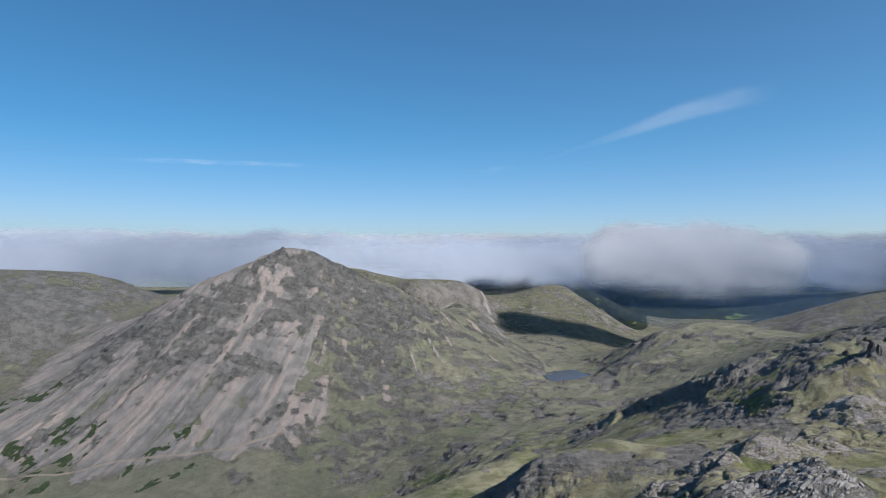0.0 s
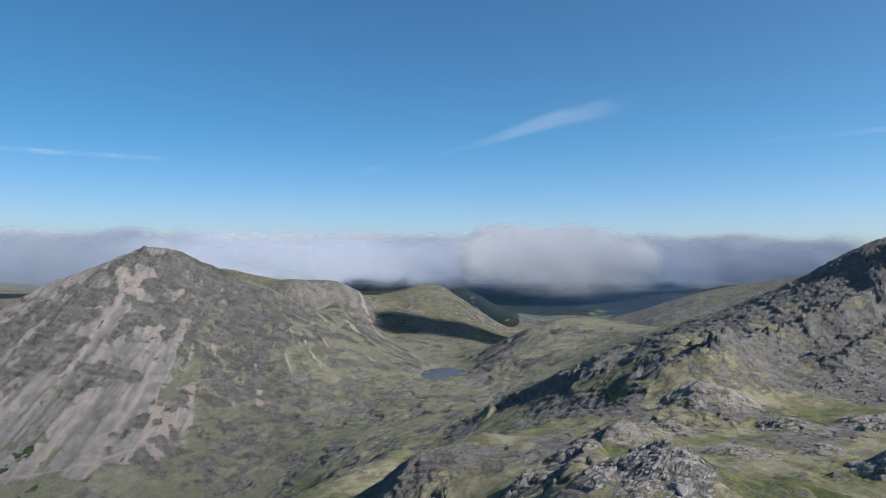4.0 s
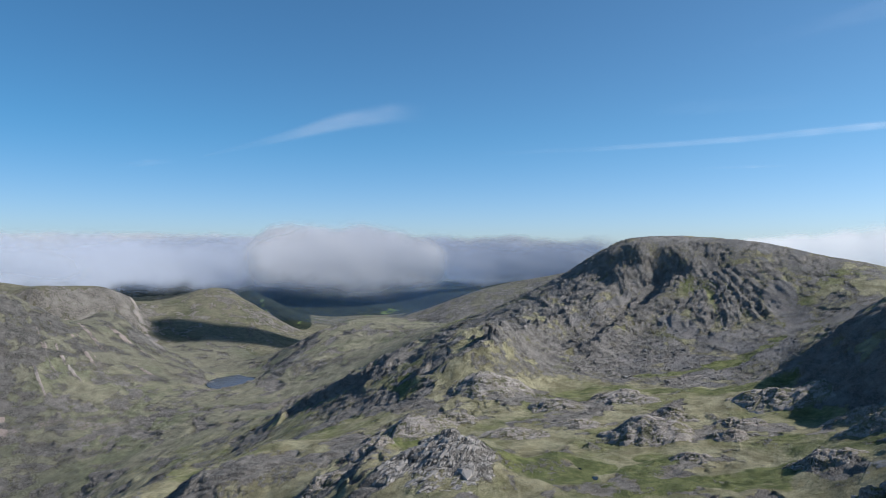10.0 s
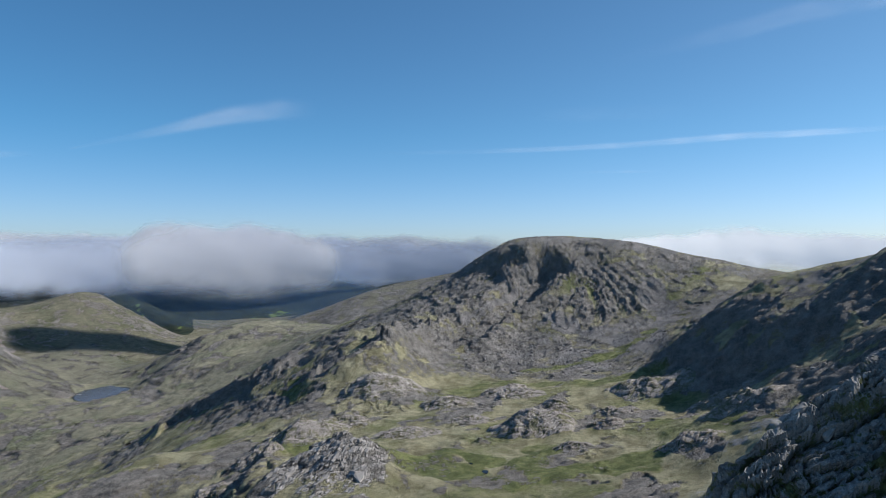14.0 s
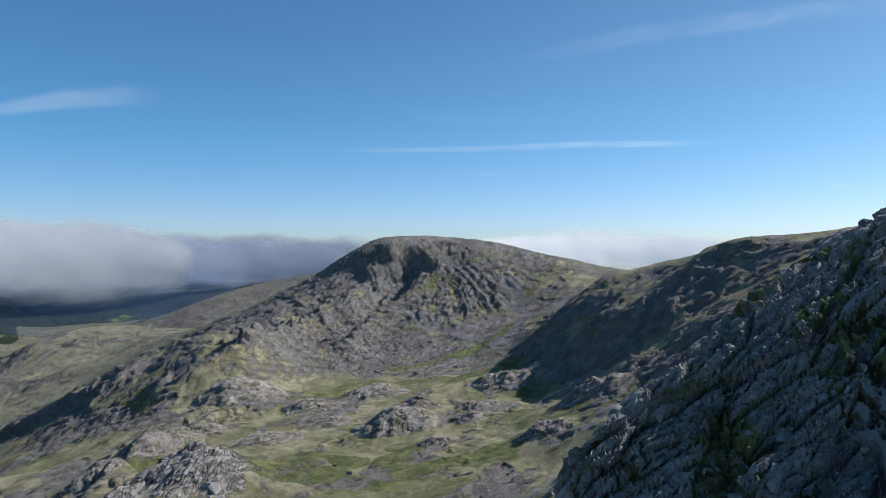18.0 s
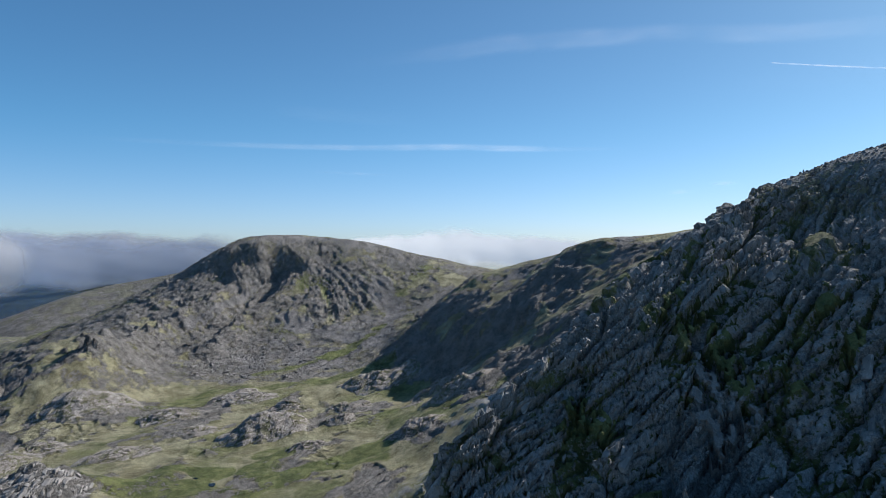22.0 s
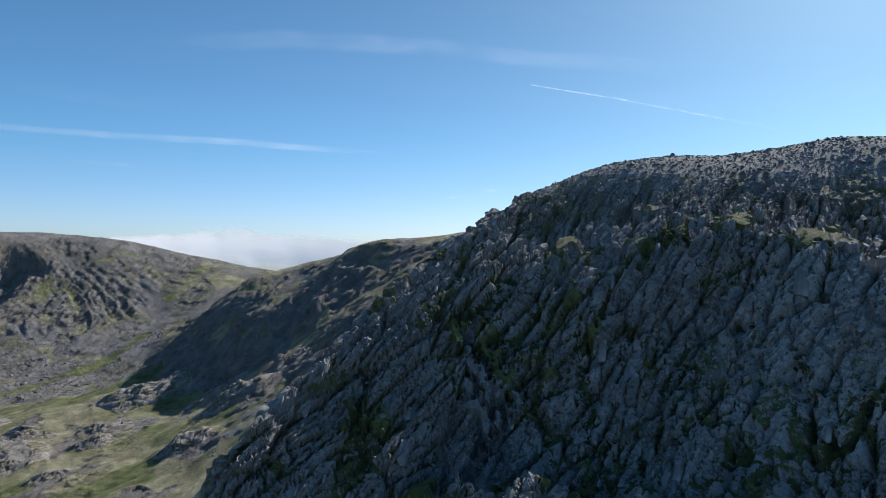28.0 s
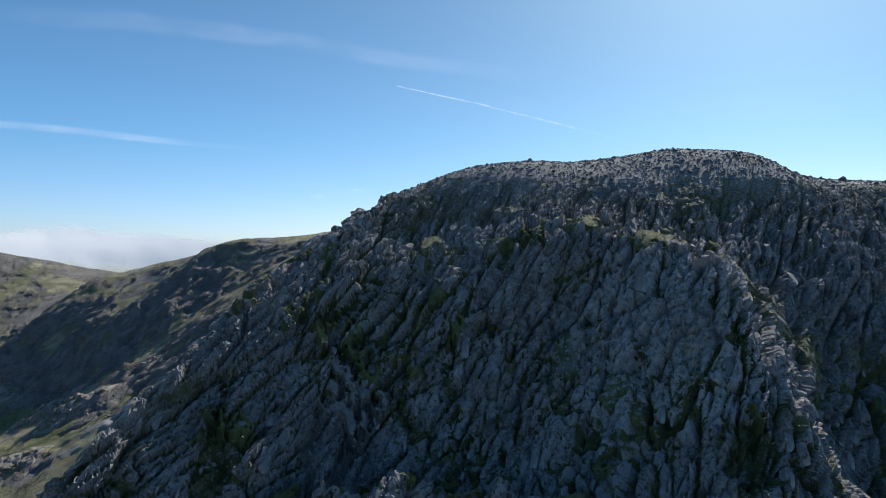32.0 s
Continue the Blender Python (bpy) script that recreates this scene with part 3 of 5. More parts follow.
mark("rock", [(-313, 2284), (-254, 2331), (-140, 2341)], 30, 0.95)
mark("rock", [(-284, 2344), (-204, 2409)], 26, 0.95)
mark("rock", [(-224, 2133), (-187, 2213)], 26, 0.95)
mark("rock", [(-174, 2157), (-107, 2086), (-19, 2066)], 32, 1.4)
mark("rock", [(-96, 2217), (-51, 2288), (-2, 2300)], 32, 0.95)
mark("rock", [(38, 2306), (123, 2407)], 24, 0.95)
mark("rock", [(217, 2505), (331, 2506), (442, 2478)], 34, 0.95)
mark("rock", [(199, 2286), (286, 2325), (383, 2266)], 30, 0.95)
mark("rock", [(202, 2104), (246, 1996), (330, 2063)], 34, 0.95)
mark("rock", [(277, 2166), (333, 2208), (386, 2159)], 30, 0.95)
mark("rock", [(187, 2403), (134, 2231)], 24, 0.95)
mark("rock", [(363, 2031), (487, 2065), (538, 1960)], 26, 0.95)
mark("rock", [(422, 1789), (540, 1831), (587, 1702)], 34, 0.95)
mark("rock", [(180, 1713), (282, 1762)], 28, 0.95)
mark("rock", [(30, 1772), (89, 1724)], 28, 0.95)
mark("scree", [(352, 1969), (459, 1944), (560, 1838)], 30, 0.55)
mark("scree", [(120, 2334), (82, 2155), (51, 2037)], 14, 1.0)
mark("scree", [(107, 2272), (54, 2148)], 16, 1.0)
mark("scree", [(47, 2282), (8, 2138), (-10, 1977)], 9, 1.0)
mark("scree", [(70, 2072), (32, 1926), (-1, 1774)], 10, 1.0)
mark("scree", [(-77, 2500), (-74, 2398), (-108, 2280), (-159, 2195), (-206, 2124)], 17, 1.0)
mark("scree", [(-3, 2503), (-44, 2431)], 20, 1.0)
mark("scree", [(-294, 2344), (-416, 2213), (-515, 2007), (-547, 1866)], 12, 1.0)
mark("scree", [(-80, 2297), (-147, 2160), (-264, 1987)], 8, 1.0)
mark("scree", [(-393, 1931), (-452, 1875), (-498, 1788)], 50, 1.0)
mark("scree", [(-291, 2067), (-370, 1967), (-411, 1879)], 50, 1.0)
mark("scree", [(-136, 2007), (-189, 1880), (-249, 1767)], 45, 1.0)
mark("scree", [(-35, 1985), (-95, 1848), (-145, 1726)], 40, 1.0)
mark("scree", [(-485, 2296), (-619, 2219), (-648, 1885)], 28, 1.0)
mark("lush", [(166, 2125), (96, 2043), (49, 1926)], 36, 0.85)
mark("lush", [(166, 1908), (255, 1925), (318, 1874)], 30, 0.85)
mark("lush", [(-294, 1877), (-234, 1873)], 22, 0.85)
mark("lush", [(-215, 1779), (-195, 1819)], 14, 0.85)
mark("lush", [(-122, 1909), (-108, 1941)], 14, 0.85)
mark("bracken", [(-859, 2245), (-776, 2256), (-740, 2292)], 57, 1.0)
mark("bracken", [(-764, 2016), (-645, 1875), (-618, 2056)], 38, 1.0)
mark("bracken", [(-659, 1806), (-574, 1864), (-508, 2039)], 22, 1.0)
mark("bracken", [(-599, 1743), (-538, 1833), (-498, 1941)], 19, 1.0)
mark("bracken", [(-402, 1722), (-349, 1782), (-259, 1843)], 25, 1.0)
mark("bracken", [(-330, 1626), (-223, 1682)], 19, 1.0)
mark("lush", [(94, 1812), (174, 1655)], 26, 0.85)
mark("lush", [(290, 1621), (423, 1656), (538, 1607)], 30, 0.85)
mark("lush", [(325, 1378), (364, 1230)], 34, 0.85)
mark("rock", [(-1030, 2763), (-929, 2876), (-728, 2834)], 40, 0.95)
mark("rock", [(-968, 2649), (-819, 2720)], 34, 0.95)
mark("lush", [(-855, 2837), (-669, 2947)], 20, 0.85)
mark("scree", [(1045, 3226), (1013, 2931), (997, 2811)], 30, 0.9)
mark("scree", [(834, 2720), (904, 2630), (925, 2560)], 34, 1.0)
mark("scree", [(690, 2850), (760, 2800)], 40, 0.9)
mark("scree", [(273, -57), (264, -58), (261, -64)], 9, 1.0)
mark("scree", [(255, -63), (256, -73)], 9, 1.0)
mark("lush", [(282, -66), (271, -67), (266, -76), (264, -89)], 7, 1.0)
mark("lush", [(282, -54), (289, -60)], 6, 1.0)
mark("lush", [(276, -107), (263, -110)], 7, 1.0)
mark("lush", [(286, -38), (300, -57)], 5, 1.0)
mark("lush", [(259, -3), (256, -16)], 6, 1.0)
mark("lush", [(208, -70), (226, -99)], 6, 1.0)
mark("lush", [(196, -152), (191, -139)], 5, 1.0)
mark("lush", [(214, -174), (200, -170)], 4, 1.0)
mark("lush", [(166, -184), (161, -185), (160, -194)], 5, 1.0)
mark("lush", [(169, -170), (159, -174)], 4, 1.0)
mark("lush", [(275, -154), (282, -168)], 5, 1.0)
mark("lush", [(254, -194), (251, -204)], 3, 1.0)
mark("lush", [(527, 358), (523, 291), (521, 234)], 20, 1.0)
mark("lush", [(1143, 455), (1195, 389)], 16, 1.0)
mark("rock", [(666, 877), (676, 799), (624, 639)], 28, 0.95)
mark("rock", [(688, 679), (720, 614), (771, 565)], 12, 0.95)
mark("lush", [(505, 563), (455, 394), (489, 351), (491, 289)], 35, 0.8)
mark("lush", [(788, 566), (901, 530), (946, 398), (983, 293)], 30, 0.7)
mark("lush", [(532, 282), (590, 280)], 30, 0.8)
mark("scarp", [(677, 1118), (703, 1078), (715, 1012), (745, 956), (766, 939)], 26, 20)
mark("scarp", [(733, 767), (764, 730), (801, 714), (885, 737)], 24, 20)
mark("scarp", [(1090, 817), (1210, 819), (1280, 791), (1363, 776)], 22, 17)
mark("scarp", [(1126, 702), (1265, 699), (1350, 665), (1423, 659), (1448, 643)], 24, 24)
mark("scarp", [(871, 735), (1125, 843), (1196, 825)], 18, 14)
mark("sink", [(1393, 835), (1422, 751), (1472, 695)], 70, 12)
mark("sink", [(1466, 709), (1501, 610), (1520, 461)], 80, 12)
mark("sink", [(328, -73), (340, -92), (353, -117)], 24, 4)
mark("rock", [(391, 436), (424, 410), (419, 363)], 30, 1)
mark("rock", [(275, 712), (330, 690), (400, 660), (470, 620)], 34, 1.0)
mark("scarp", [(353, 472), (385, 456), (415, 440), (440, 412)], 10, 9)
mark("scarp", [(359, 493), (452, 560), (521, 596)], 12, 8)
mark("scree", [(1381, 725), (1302, 746), (1193, 788)], 14, 1.0)
mark("scree", [(1300, 615), (1267, 520), (1216, 395)], 45, 0.9)
mark("scree", [(1462, 435), (1369, 384), (1229, 355)], 45, 0.8)
mark("scree", [(598, 666), (546, 699)], 30, 0.5)
mark("rock", [(630, 779), (637, 710), (645, 670)], 30, 0.9)
mark("rock", [(347, 730), (398, 699), (416, 636)], 28, 1)
mark("lush", [(1272, 379), (1133, 443), (1023, 529)], 18, 0.8)
mark("lush", [(487, 264), (560, 209), (609, 171)], 30, 0.9)
mark("rock", [(222, 66), (238, 38), (250, 8)], 22, 1.0)
mark("rock", [(240, -229), (227, -248), (203, -243)], 9, 1)
mark("sink", [(1005, 85), (1030, 150), (1040, 225)], 45, 24)
mark("rock", [(158, -192), (152, -192), (145, -192)], 14, 1)


def ribs(x, y, length, shift):
    """Tilted rock ribs: steep on their north-west side, easing off to the south-east."""
    across = x * 0.9 - y * 0.42 + 0.9 * length * fbm(x, y, length * 1.6, 5, 0.6, shift)
    f = across / length
    f = f - np.floor(f)
    return smooth(f, 0.0, 0.2) * (1 - f) ** 1.3 - 0.3


def relief(x, y, base, slope):
    """Height and surface kinds of the land: base form plus humps, crags, gullies and roughness."""
    dist_bench = smooth(np.hypot((x - 700) / 1.1, y - 450), 620, 420)
    near = smooth(np.hypot(x - 290, (y + 190) / 1.3), 260, 200)
    gable = smooth(np.hypot(x + 50, (y - 2250) / 1.1), 1000, 800)
    far = smooth(np.hypot(x, y), 1750, 2300)
    steep = smooth(slope + 0.4 * fbm(x, y, 150, 5, 0.6, 3.0), 0.46, 0.78)
    hum = fbm(x * 0.75 + y * 0.4, y * 1.25 - x * 0.3, 105, 4, 0.5, 11.0)
    top = smooth(base, 780, 860) * (1 - gable)
    z = base + far * 16 * ridged(x, y, 300, 5, 0.55, 50.0) * smooth(slope, 0.05, 0.3) * (1 - gable) + (1 - near) * (7 * hum * (0.35 + 0.65 * dist_bench) + 5 * fbm(x, y, 320, 2, 0.5, 1.0) * (1 - dist_bench))
    spur = smooth(np.hypot((x - 1080) / 1.15, y - 960), 520, 260) * smooth(y, 480, 640)
    crag = ridged(x, y, 85, 5, 0.52, 5.0)
    # crags of the flat-topped mountain are grooved down the fall line and end below its smooth top
    mount = smooth(np.hypot(x - 1440, (y - 700) / 1.15), 620, 380)
    turn_m, rad_m = np.arctan2(y - 690, 1560 - x), np.hypot(x - 1560, y - 690)
    wander = 30 * fbm(x, y, 120, 4, 0.55, 44.0)
    crag = crag + 0.75 * mount * (ridged(turn_m * 420 + wander, rad_m * 0.3 + wander, 48, 5, 0.62, 15.0) - crag)
    steep = steep * (1 - 0.85 * mount * smooth(base, 835, 872))
    z = z + (1 - near) * steep * 12 * crag * (1 - 0.3 * gable) * (1 - 0.35 * spur)
    broken = smooth(fbm(x, y, 170, 3, 0.55, 33.0) + 0.3 * steep + 0.5 * spur - 0.1, 0.05, 0.4) * (1 - near) * (1 - 0.8 * gable) * (1 - far)
    rib = ribs(x, y, 74, 3.0) * (4 + 3 * spur) + ribs(x, y, 23, 7.0) * 2.4
    z = z + broken * rib
    z = z + (1 - near) * (0.4 + 0.6 * np.maximum(np.maximum(steep, broken), top * 0.3)) * 2.0 * ridged(x, y, 22, 4, 0.66, 8.0)
    rise = z - base
    z = base + np.where((rise > 2) & (gable < 0.5), 2 + (rise - 2) * (0.4 + 0.35 * mount * (1 - smooth(base, 800, 850))), rise)
    rock = smooth(rib + 4 * fbm(x, y, 20, 3, 0.6, 2.0), 0.2, 3.2) * broken
    rock = np.maximum(rock, steep * smooth(crag, -0.25, 0.35))
    rock = np.maximum(rock, dist_bench * smooth(hum + 0.3 * fbm(x, y, 22, 3, 0.6, 4.0), 0.1, 0.28))
    for e, n, a, b, turn, h, bare in HUMPS:
        near_by = (np.abs(x - e) < 1.5 * max(a, b)) & (np.abs(y - n) < 1.5 * max(a, b))
        if not near_by.any():
            continue
        hx, hy = x[near_by], y[near_by]
        u = ((hx - e) * math.cos(turn) + (hy - n) * math.sin(turn)) / a
        v = ((hy - n) * math.cos(turn) - (hx - e) * math.sin(turn)) / b
        r2 = np.hypot(u, v) + 0.3 * fbm(hx, hy, max(a, b) * 0.6, 4, 0.55, e)
        z[near_by] += (0.45 if bare > 0.5 else 0.9) * h * smooth(r2, 1.25, 0.1)
        side = smooth(-u - 0.6 * v + 0.35 * fbm(hx, hy, 25, 3, 0.6, n), -0.2 - bare, 0.3 - bare)
        bald = 0.7 * smooth(r2, 1.0, 0.75) * side * (0.6 + 0.7 * fbm(hx, hy, 14, 3, 0.6, n))
        rock[near_by] = np.where(r2 < 1.0, np.maximum(rock[near_by] * (0.3 + 0.7 * bare), bald), rock[near_by])
    # small pools lie in shallow hollows of the bench
    for e, n in ((506, 308), (512, 330)):
        z = z + (base - 1.0 - z) * smooth(np.hypot(x - e, y - n), 26, 9)
    # the tarn lies in a shallow basin
    r2 = np.hypot((x - 1037) / 76, (y - 2108) / 88) + 0.15 * fbm(x, y, 60, 3, 0.5, 40.0)
    z = z + (412 - z) * smooth(r2, 1.5, 0.9)
    # screes run straight down from the pyramid's crags
    ang, rad = np.arctan2(x - 450, 3400 - y), np.hypot(x + 40, 2640 - y)
    run = fbm(ang * 1300, rad * 0.07, 34, 4, 0.66, 2.0)
    west = smooth(x, 330, -120)
    z = z + gable * smooth(slope, 0.25, 0.5) * ((2.5 + 4.5 * west) * run + 6 * (1 - west) * ridged(x * 0.8 + y * 0.3, y * 0.8 - x * 0.3, 75, 5, 0.6, 73.0))
    scree = gable * smooth(run + 1.05 * west - 0.24 + 0.35 * fbm(x, y, 240, 3, 0.5, 6.0), 0.0, 0.4) * smooth(rad, 1150, 900) * smooth(slope, 0.22, 0.42)
    rock = np.maximum(rock, gable * smooth(x, -50, 250) * 0.62 * smooth(fbm(x * 0.8 + y * 0.3, y, 70, 5, 0.65, 71.0) + 0.3 * slope, 0.0, 0.4))
    rock = np.where(gable > 0.05, np.maximum(rock * 0.85, 0.9 * smooth(crag + 0.4 * run, 0.3, 0.75) * smooth(slope, 0.42, 0.6)), rock)
    # boulder aprons below the flat-topped mountain and on high tops
    apron = smooth(np.hypot((x - 1090) / 1.0, (y - 560) / 1.6), 230, 90)
    scree = np.maximum(scree, apron * smooth(0.35 + fbm(x, y, 70, 4, 0.55, 9.0), 0.15, 0.5))
    scree = np.maximum(scree, top * smooth(0.3 + fbm(x, y, 60, 4, 0.6, 19.0), 0.2, 0.6) * 0.8)
    scree = np.maximum(scree, mount * (1 - steep) * smooth(0.56 + 0.8 * fbm(x, y, 130, 5, 0.6, 27.0), 0.15, 0.65) * 0.72)
    rock = np.maximum(rock, mount * smooth(0.35 * slope + fbm(x, y, 60, 5, 0.62, 29.0), 0.22, 0.5) * 0.7)
    scree = np.maximum(scree, 0.45 * near * smooth(base, 896, 908))
    scree = np.maximum(scree, smooth(np.hypot(x - 250, (y + 54) * 0.8) + 4 * fbm(x, y, 9, 3, 0.6, 3.0), 16, 11))
    rock = np.maximum(rock, near * smooth(0.69 + 0.3 * smooth(base, 884, 893) + 0.95 * fbm(x, y, 26, 4, 0.6, 14.0), 0.52, 0.72) * (1 - 0.35 * smooth(base, 896, 908)))
    rock = np.maximum(rock, far * (1 - gable) * smooth(ridged(x, y, 120, 4, 0.6, 60.0) + 0.8 * slope, 0.35, 0.8) * 0.8)
    rock = np.maximum(rock, spur * 0.9 * smooth(fbm(x, y, 75, 5, 0.62, 61.0) + 0.25 * slope, 0.0, 0.3))
    lush = 0.3 + 0.75 * fbm(x, y, 150, 4, 0.55, 21.0) + 0.12 * near + 0.22 * gable * smooth(base, 560, 380)
    bracken = np.zeros(x.shape)
    # rock painted paler about the arete and the big slab, for skylight falling there
    skylit_rock = smooth(np.hypot((x - 205) / 0.9, y + 192) + 14 * fbm(x, y, 22, 4, 0.6, 95.0), 62, 24) * smooth(base, 905, 890)
    # stony ground in the pass below the pyramid
    low_ground = smooth(np.hypot((x - 520) / 1.3, y - 1650), 620, 420)
    rock = np.maximum(rock, low_ground * 0.8 * smooth(fbm(x, y * 0.7, 95, 5, 0.62, 81.0), 0.02, 0.3))
    z = z + low_ground * (6 * ridged(x, y, 70, 5, 0.58, 83.0))
    for kind, pts, width, value in MARKS:
        pts = np.array(pts, float)
        lo, hi = pts.min(0) - 3 * width, pts.max(0) + 3 * width
        near_by = (x > lo[0]) & (x < hi[0]) & (y > lo[1]) & (y < hi[1])
        if not near_by.any():
            continue
        hx, hy = x[near_by], y[near_by]
        d = np.full(hx.shape, 1e9)
        for a, b in zip(pts[:-1], pts[1:]):
            t = np.clip(((hx - a[0]) * (b[0] - a[0]) + (hy - a[1]) * (b[1] - a[1])) / ((b - a) ** 2).sum(), 0, 1)
            d = np.minimum(d, np.hypot(hx - a[0] - t * (b[0] - a[0]), hy - a[1] - t * (b[1] - a[1])))
        if kind == "sink":
            z[near_by] -= value * smooth(d, 2.4 * width, 0.3 * width)
            continue
        if kind == "scarp":
            off = np.full(hx.shape, -1e9)
            for a, b in zip(pts[:-1], pts[1:]):
                t = ((hx - a[0]) * (b[0] - a[0]) + (hy - a[1]) * (b[1] - a[1])) / ((b - a) ** 2).sum()
                across = np.array([a[1] - b[1], b[0] - a[0]]) / np.linalg.norm(b - a)
                across = across if across @ (-0.63, 0.78) > 0 else -across
                s = (hx - a[0]) * across[0] + (hy - a[1]) * across[1]
                off = np.where((t > -0.15) & (t < 1.15) & (np.abs(s) < np.abs(off)), s, off)
            ends = smooth(np.minimum(np.hypot(hx - pts[0, 0], hy - pts[0, 1]), np.hypot(hx - pts[-1, 0], hy - pts[-1, 1])), 0, 1.2 * width)
            off = np.where(off < -1e8, np.where(d < 3 * width, -d, off), off) + 0.35 * width * fbm(hx, hy, 34, 5, 0.6, pts[0, 1])
            step_up = value * (0.35 + 0.65 * ends) * np.where(off < 0, smooth(-off, 2.8 * width, 0), smooth(off, 0.5 * width, 0))
            z[near_by] += step_up
            rock[near_by] = np.maximum(rock[near_by], smooth(off, -0.5 * width, 0.0) * smooth(off, 0.9 * width, 0.4 * width))
            continue
        on = value * smooth(d + width * 1.2 * fbm(hx, hy, width * 2.2, 4, 0.6, pts[0, 0]), width, 0.35 * width)
        if width < 10 and kind != "rock":
            on = on * smooth(fbm(hx, hy, 5, 4, 0.65, 91.0), -0.22, 0.12)
        if kind == "bracken":
            on = on * smooth(fbm(hx * 0.6 + hy * 0.5, hy * 0.5 - hx * 0.5, 34, 5, 0.65, 90.0), -0.2, 0.15)
        target = {"scree": scree, "rock": rock, "lush": lush, "bracken": bracken}[kind]
        if kind == "lush":
            rock[near_by] *= 1 - 0.8 * on
            scree[near_by] *= 1 - 0.8 * on
            lush[near_by] = np.maximum(lush[near_by], on)
        else:
            if kind in ("scree", "bracken"):
                rock[near_by] *= 1 - on
            if kind in ("rock", "bracken"):
                scree[near_by] *= 1 - on
            target[near_by] = np.maximum(target[near_by], on)
    return z, rock, scree, lush, near, bracken, gable * run + near * skylit_rock


SURF = {"pos": [], "rock": [], "scree": [], "lush": [], "path": [], "bracken": [], "streak": []}
FACES, FACE_LEVEL = [], []
count = 0


FOOTPATH = [(-770, 1893), (-568, 1802), (-435, 1802), (-245, 1741), (-117, 1727), (-1, 1762)]


def trodden(x, y):
    """A worn footpath slanting across the foot of the pyramid mountain."""
    pts = np.array(FOOTPATH, float)
    out = np.zeros_like(x)
    near_by = (x > pts[:, 0].min() - 20) & (x < pts[:, 0].max() + 20) & (y > pts[:, 1].min() - 20) & (y < pts[:, 1].max() + 20)
    if near_by.any():
        hx, hy = x[near_by] + 6 * fbm(x[near_by], y[near_by], 60, 2), y[near_by]
        d = np.full(hx.shape, 1e9)
        for a, b in zip(pts[:-1], pts[1:]):
            t = np.clip(((hx - a[0]) * (b[0] - a[0]) + (hy - a[1]) * (b[1] - a[1])) / ((b - a) ** 2).sum(), 0, 1)
            d = np.minimum(d, np.hypot(hx - a[0] - t * (b[0] - a[0]), hy - a[1] - t * (b[1] - a[1])))
        out[near_by] = smooth(d, 7.0, 2.5)
    return out


def patch(level, e0, e1, n0, n1, step, sample, holes=()):
    """A rectangle of land at one fineness. Coarser land is left out under the finer rectangles in holes."""
    global count
    xs, ys = np.arange(e0, e1 + step / 2, step), np.arange(n0, n1 + step / 2, step)
    x, y = np.meshgrid(xs, ys)
    base = sampled(base_height, xs, ys, sample)
    gy, gx = np.gradient(base, step)
    z, rock, scree, lush, near, bracken, streak = relief(x, y, base, np.hypot(gx, gy))
    p = np.stack([x, y, z], 2)
    gy, gx = np.gradient(z, step)
    if level == "near":
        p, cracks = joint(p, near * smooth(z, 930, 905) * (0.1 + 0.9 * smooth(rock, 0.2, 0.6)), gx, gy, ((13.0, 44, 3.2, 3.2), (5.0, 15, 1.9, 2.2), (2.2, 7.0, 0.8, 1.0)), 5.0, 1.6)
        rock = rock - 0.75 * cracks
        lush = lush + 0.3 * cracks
    elif level != "far":
        p, cracks = joint(p, smooth(rock, 0.25, 0.7), gx, gy, ((11.0, 38.0, 2.0, 2.4), (3.4 * step, 8 * step, 0.55 * step, 0.6 * step)) if level == "mid" else ((26.0, 60.0, 5.0, 5.0), (3 * step, 7 * step, 0.5 * step, 0.5 * step)))
    for h in holes:
        inside = (x > h[0] + 2) & (x < h[1] - 2) & (y > h[2] + 2) & (y < h[3] - 2)
        p[inside, 2] -= 0.6 * step
    nx, ny = len(xs), len(ys)
    idx = np.arange(nx * ny).reshape(ny, nx) + count
    quads = np.stack([idx[:-1, :-1], idx[:-1, 1:], idx[1:, 1:], idx[1:, :-1]], 2)
    keep = np.ones(quads.shape[:2], bool)
    for h in holes:
        keep &= ~((x[:-1, :-1] > h[0] + step) & (x[1:, 1:] < h[1] - step) & (y[:-1, :-1] > h[2] + step) & (y[1:, 1:] < h[3] - step))
    FACES.append(quads[keep])
    FACE_LEVEL.append(np.full(keep.sum(), level))
    SURF["pos"].append(p.reshape(-1, 3))
    path = trodden(x, y)
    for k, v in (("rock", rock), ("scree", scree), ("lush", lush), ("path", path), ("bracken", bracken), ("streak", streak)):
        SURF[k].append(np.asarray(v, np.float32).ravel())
    count += nx * ny
    return x, y, p, rock, scree


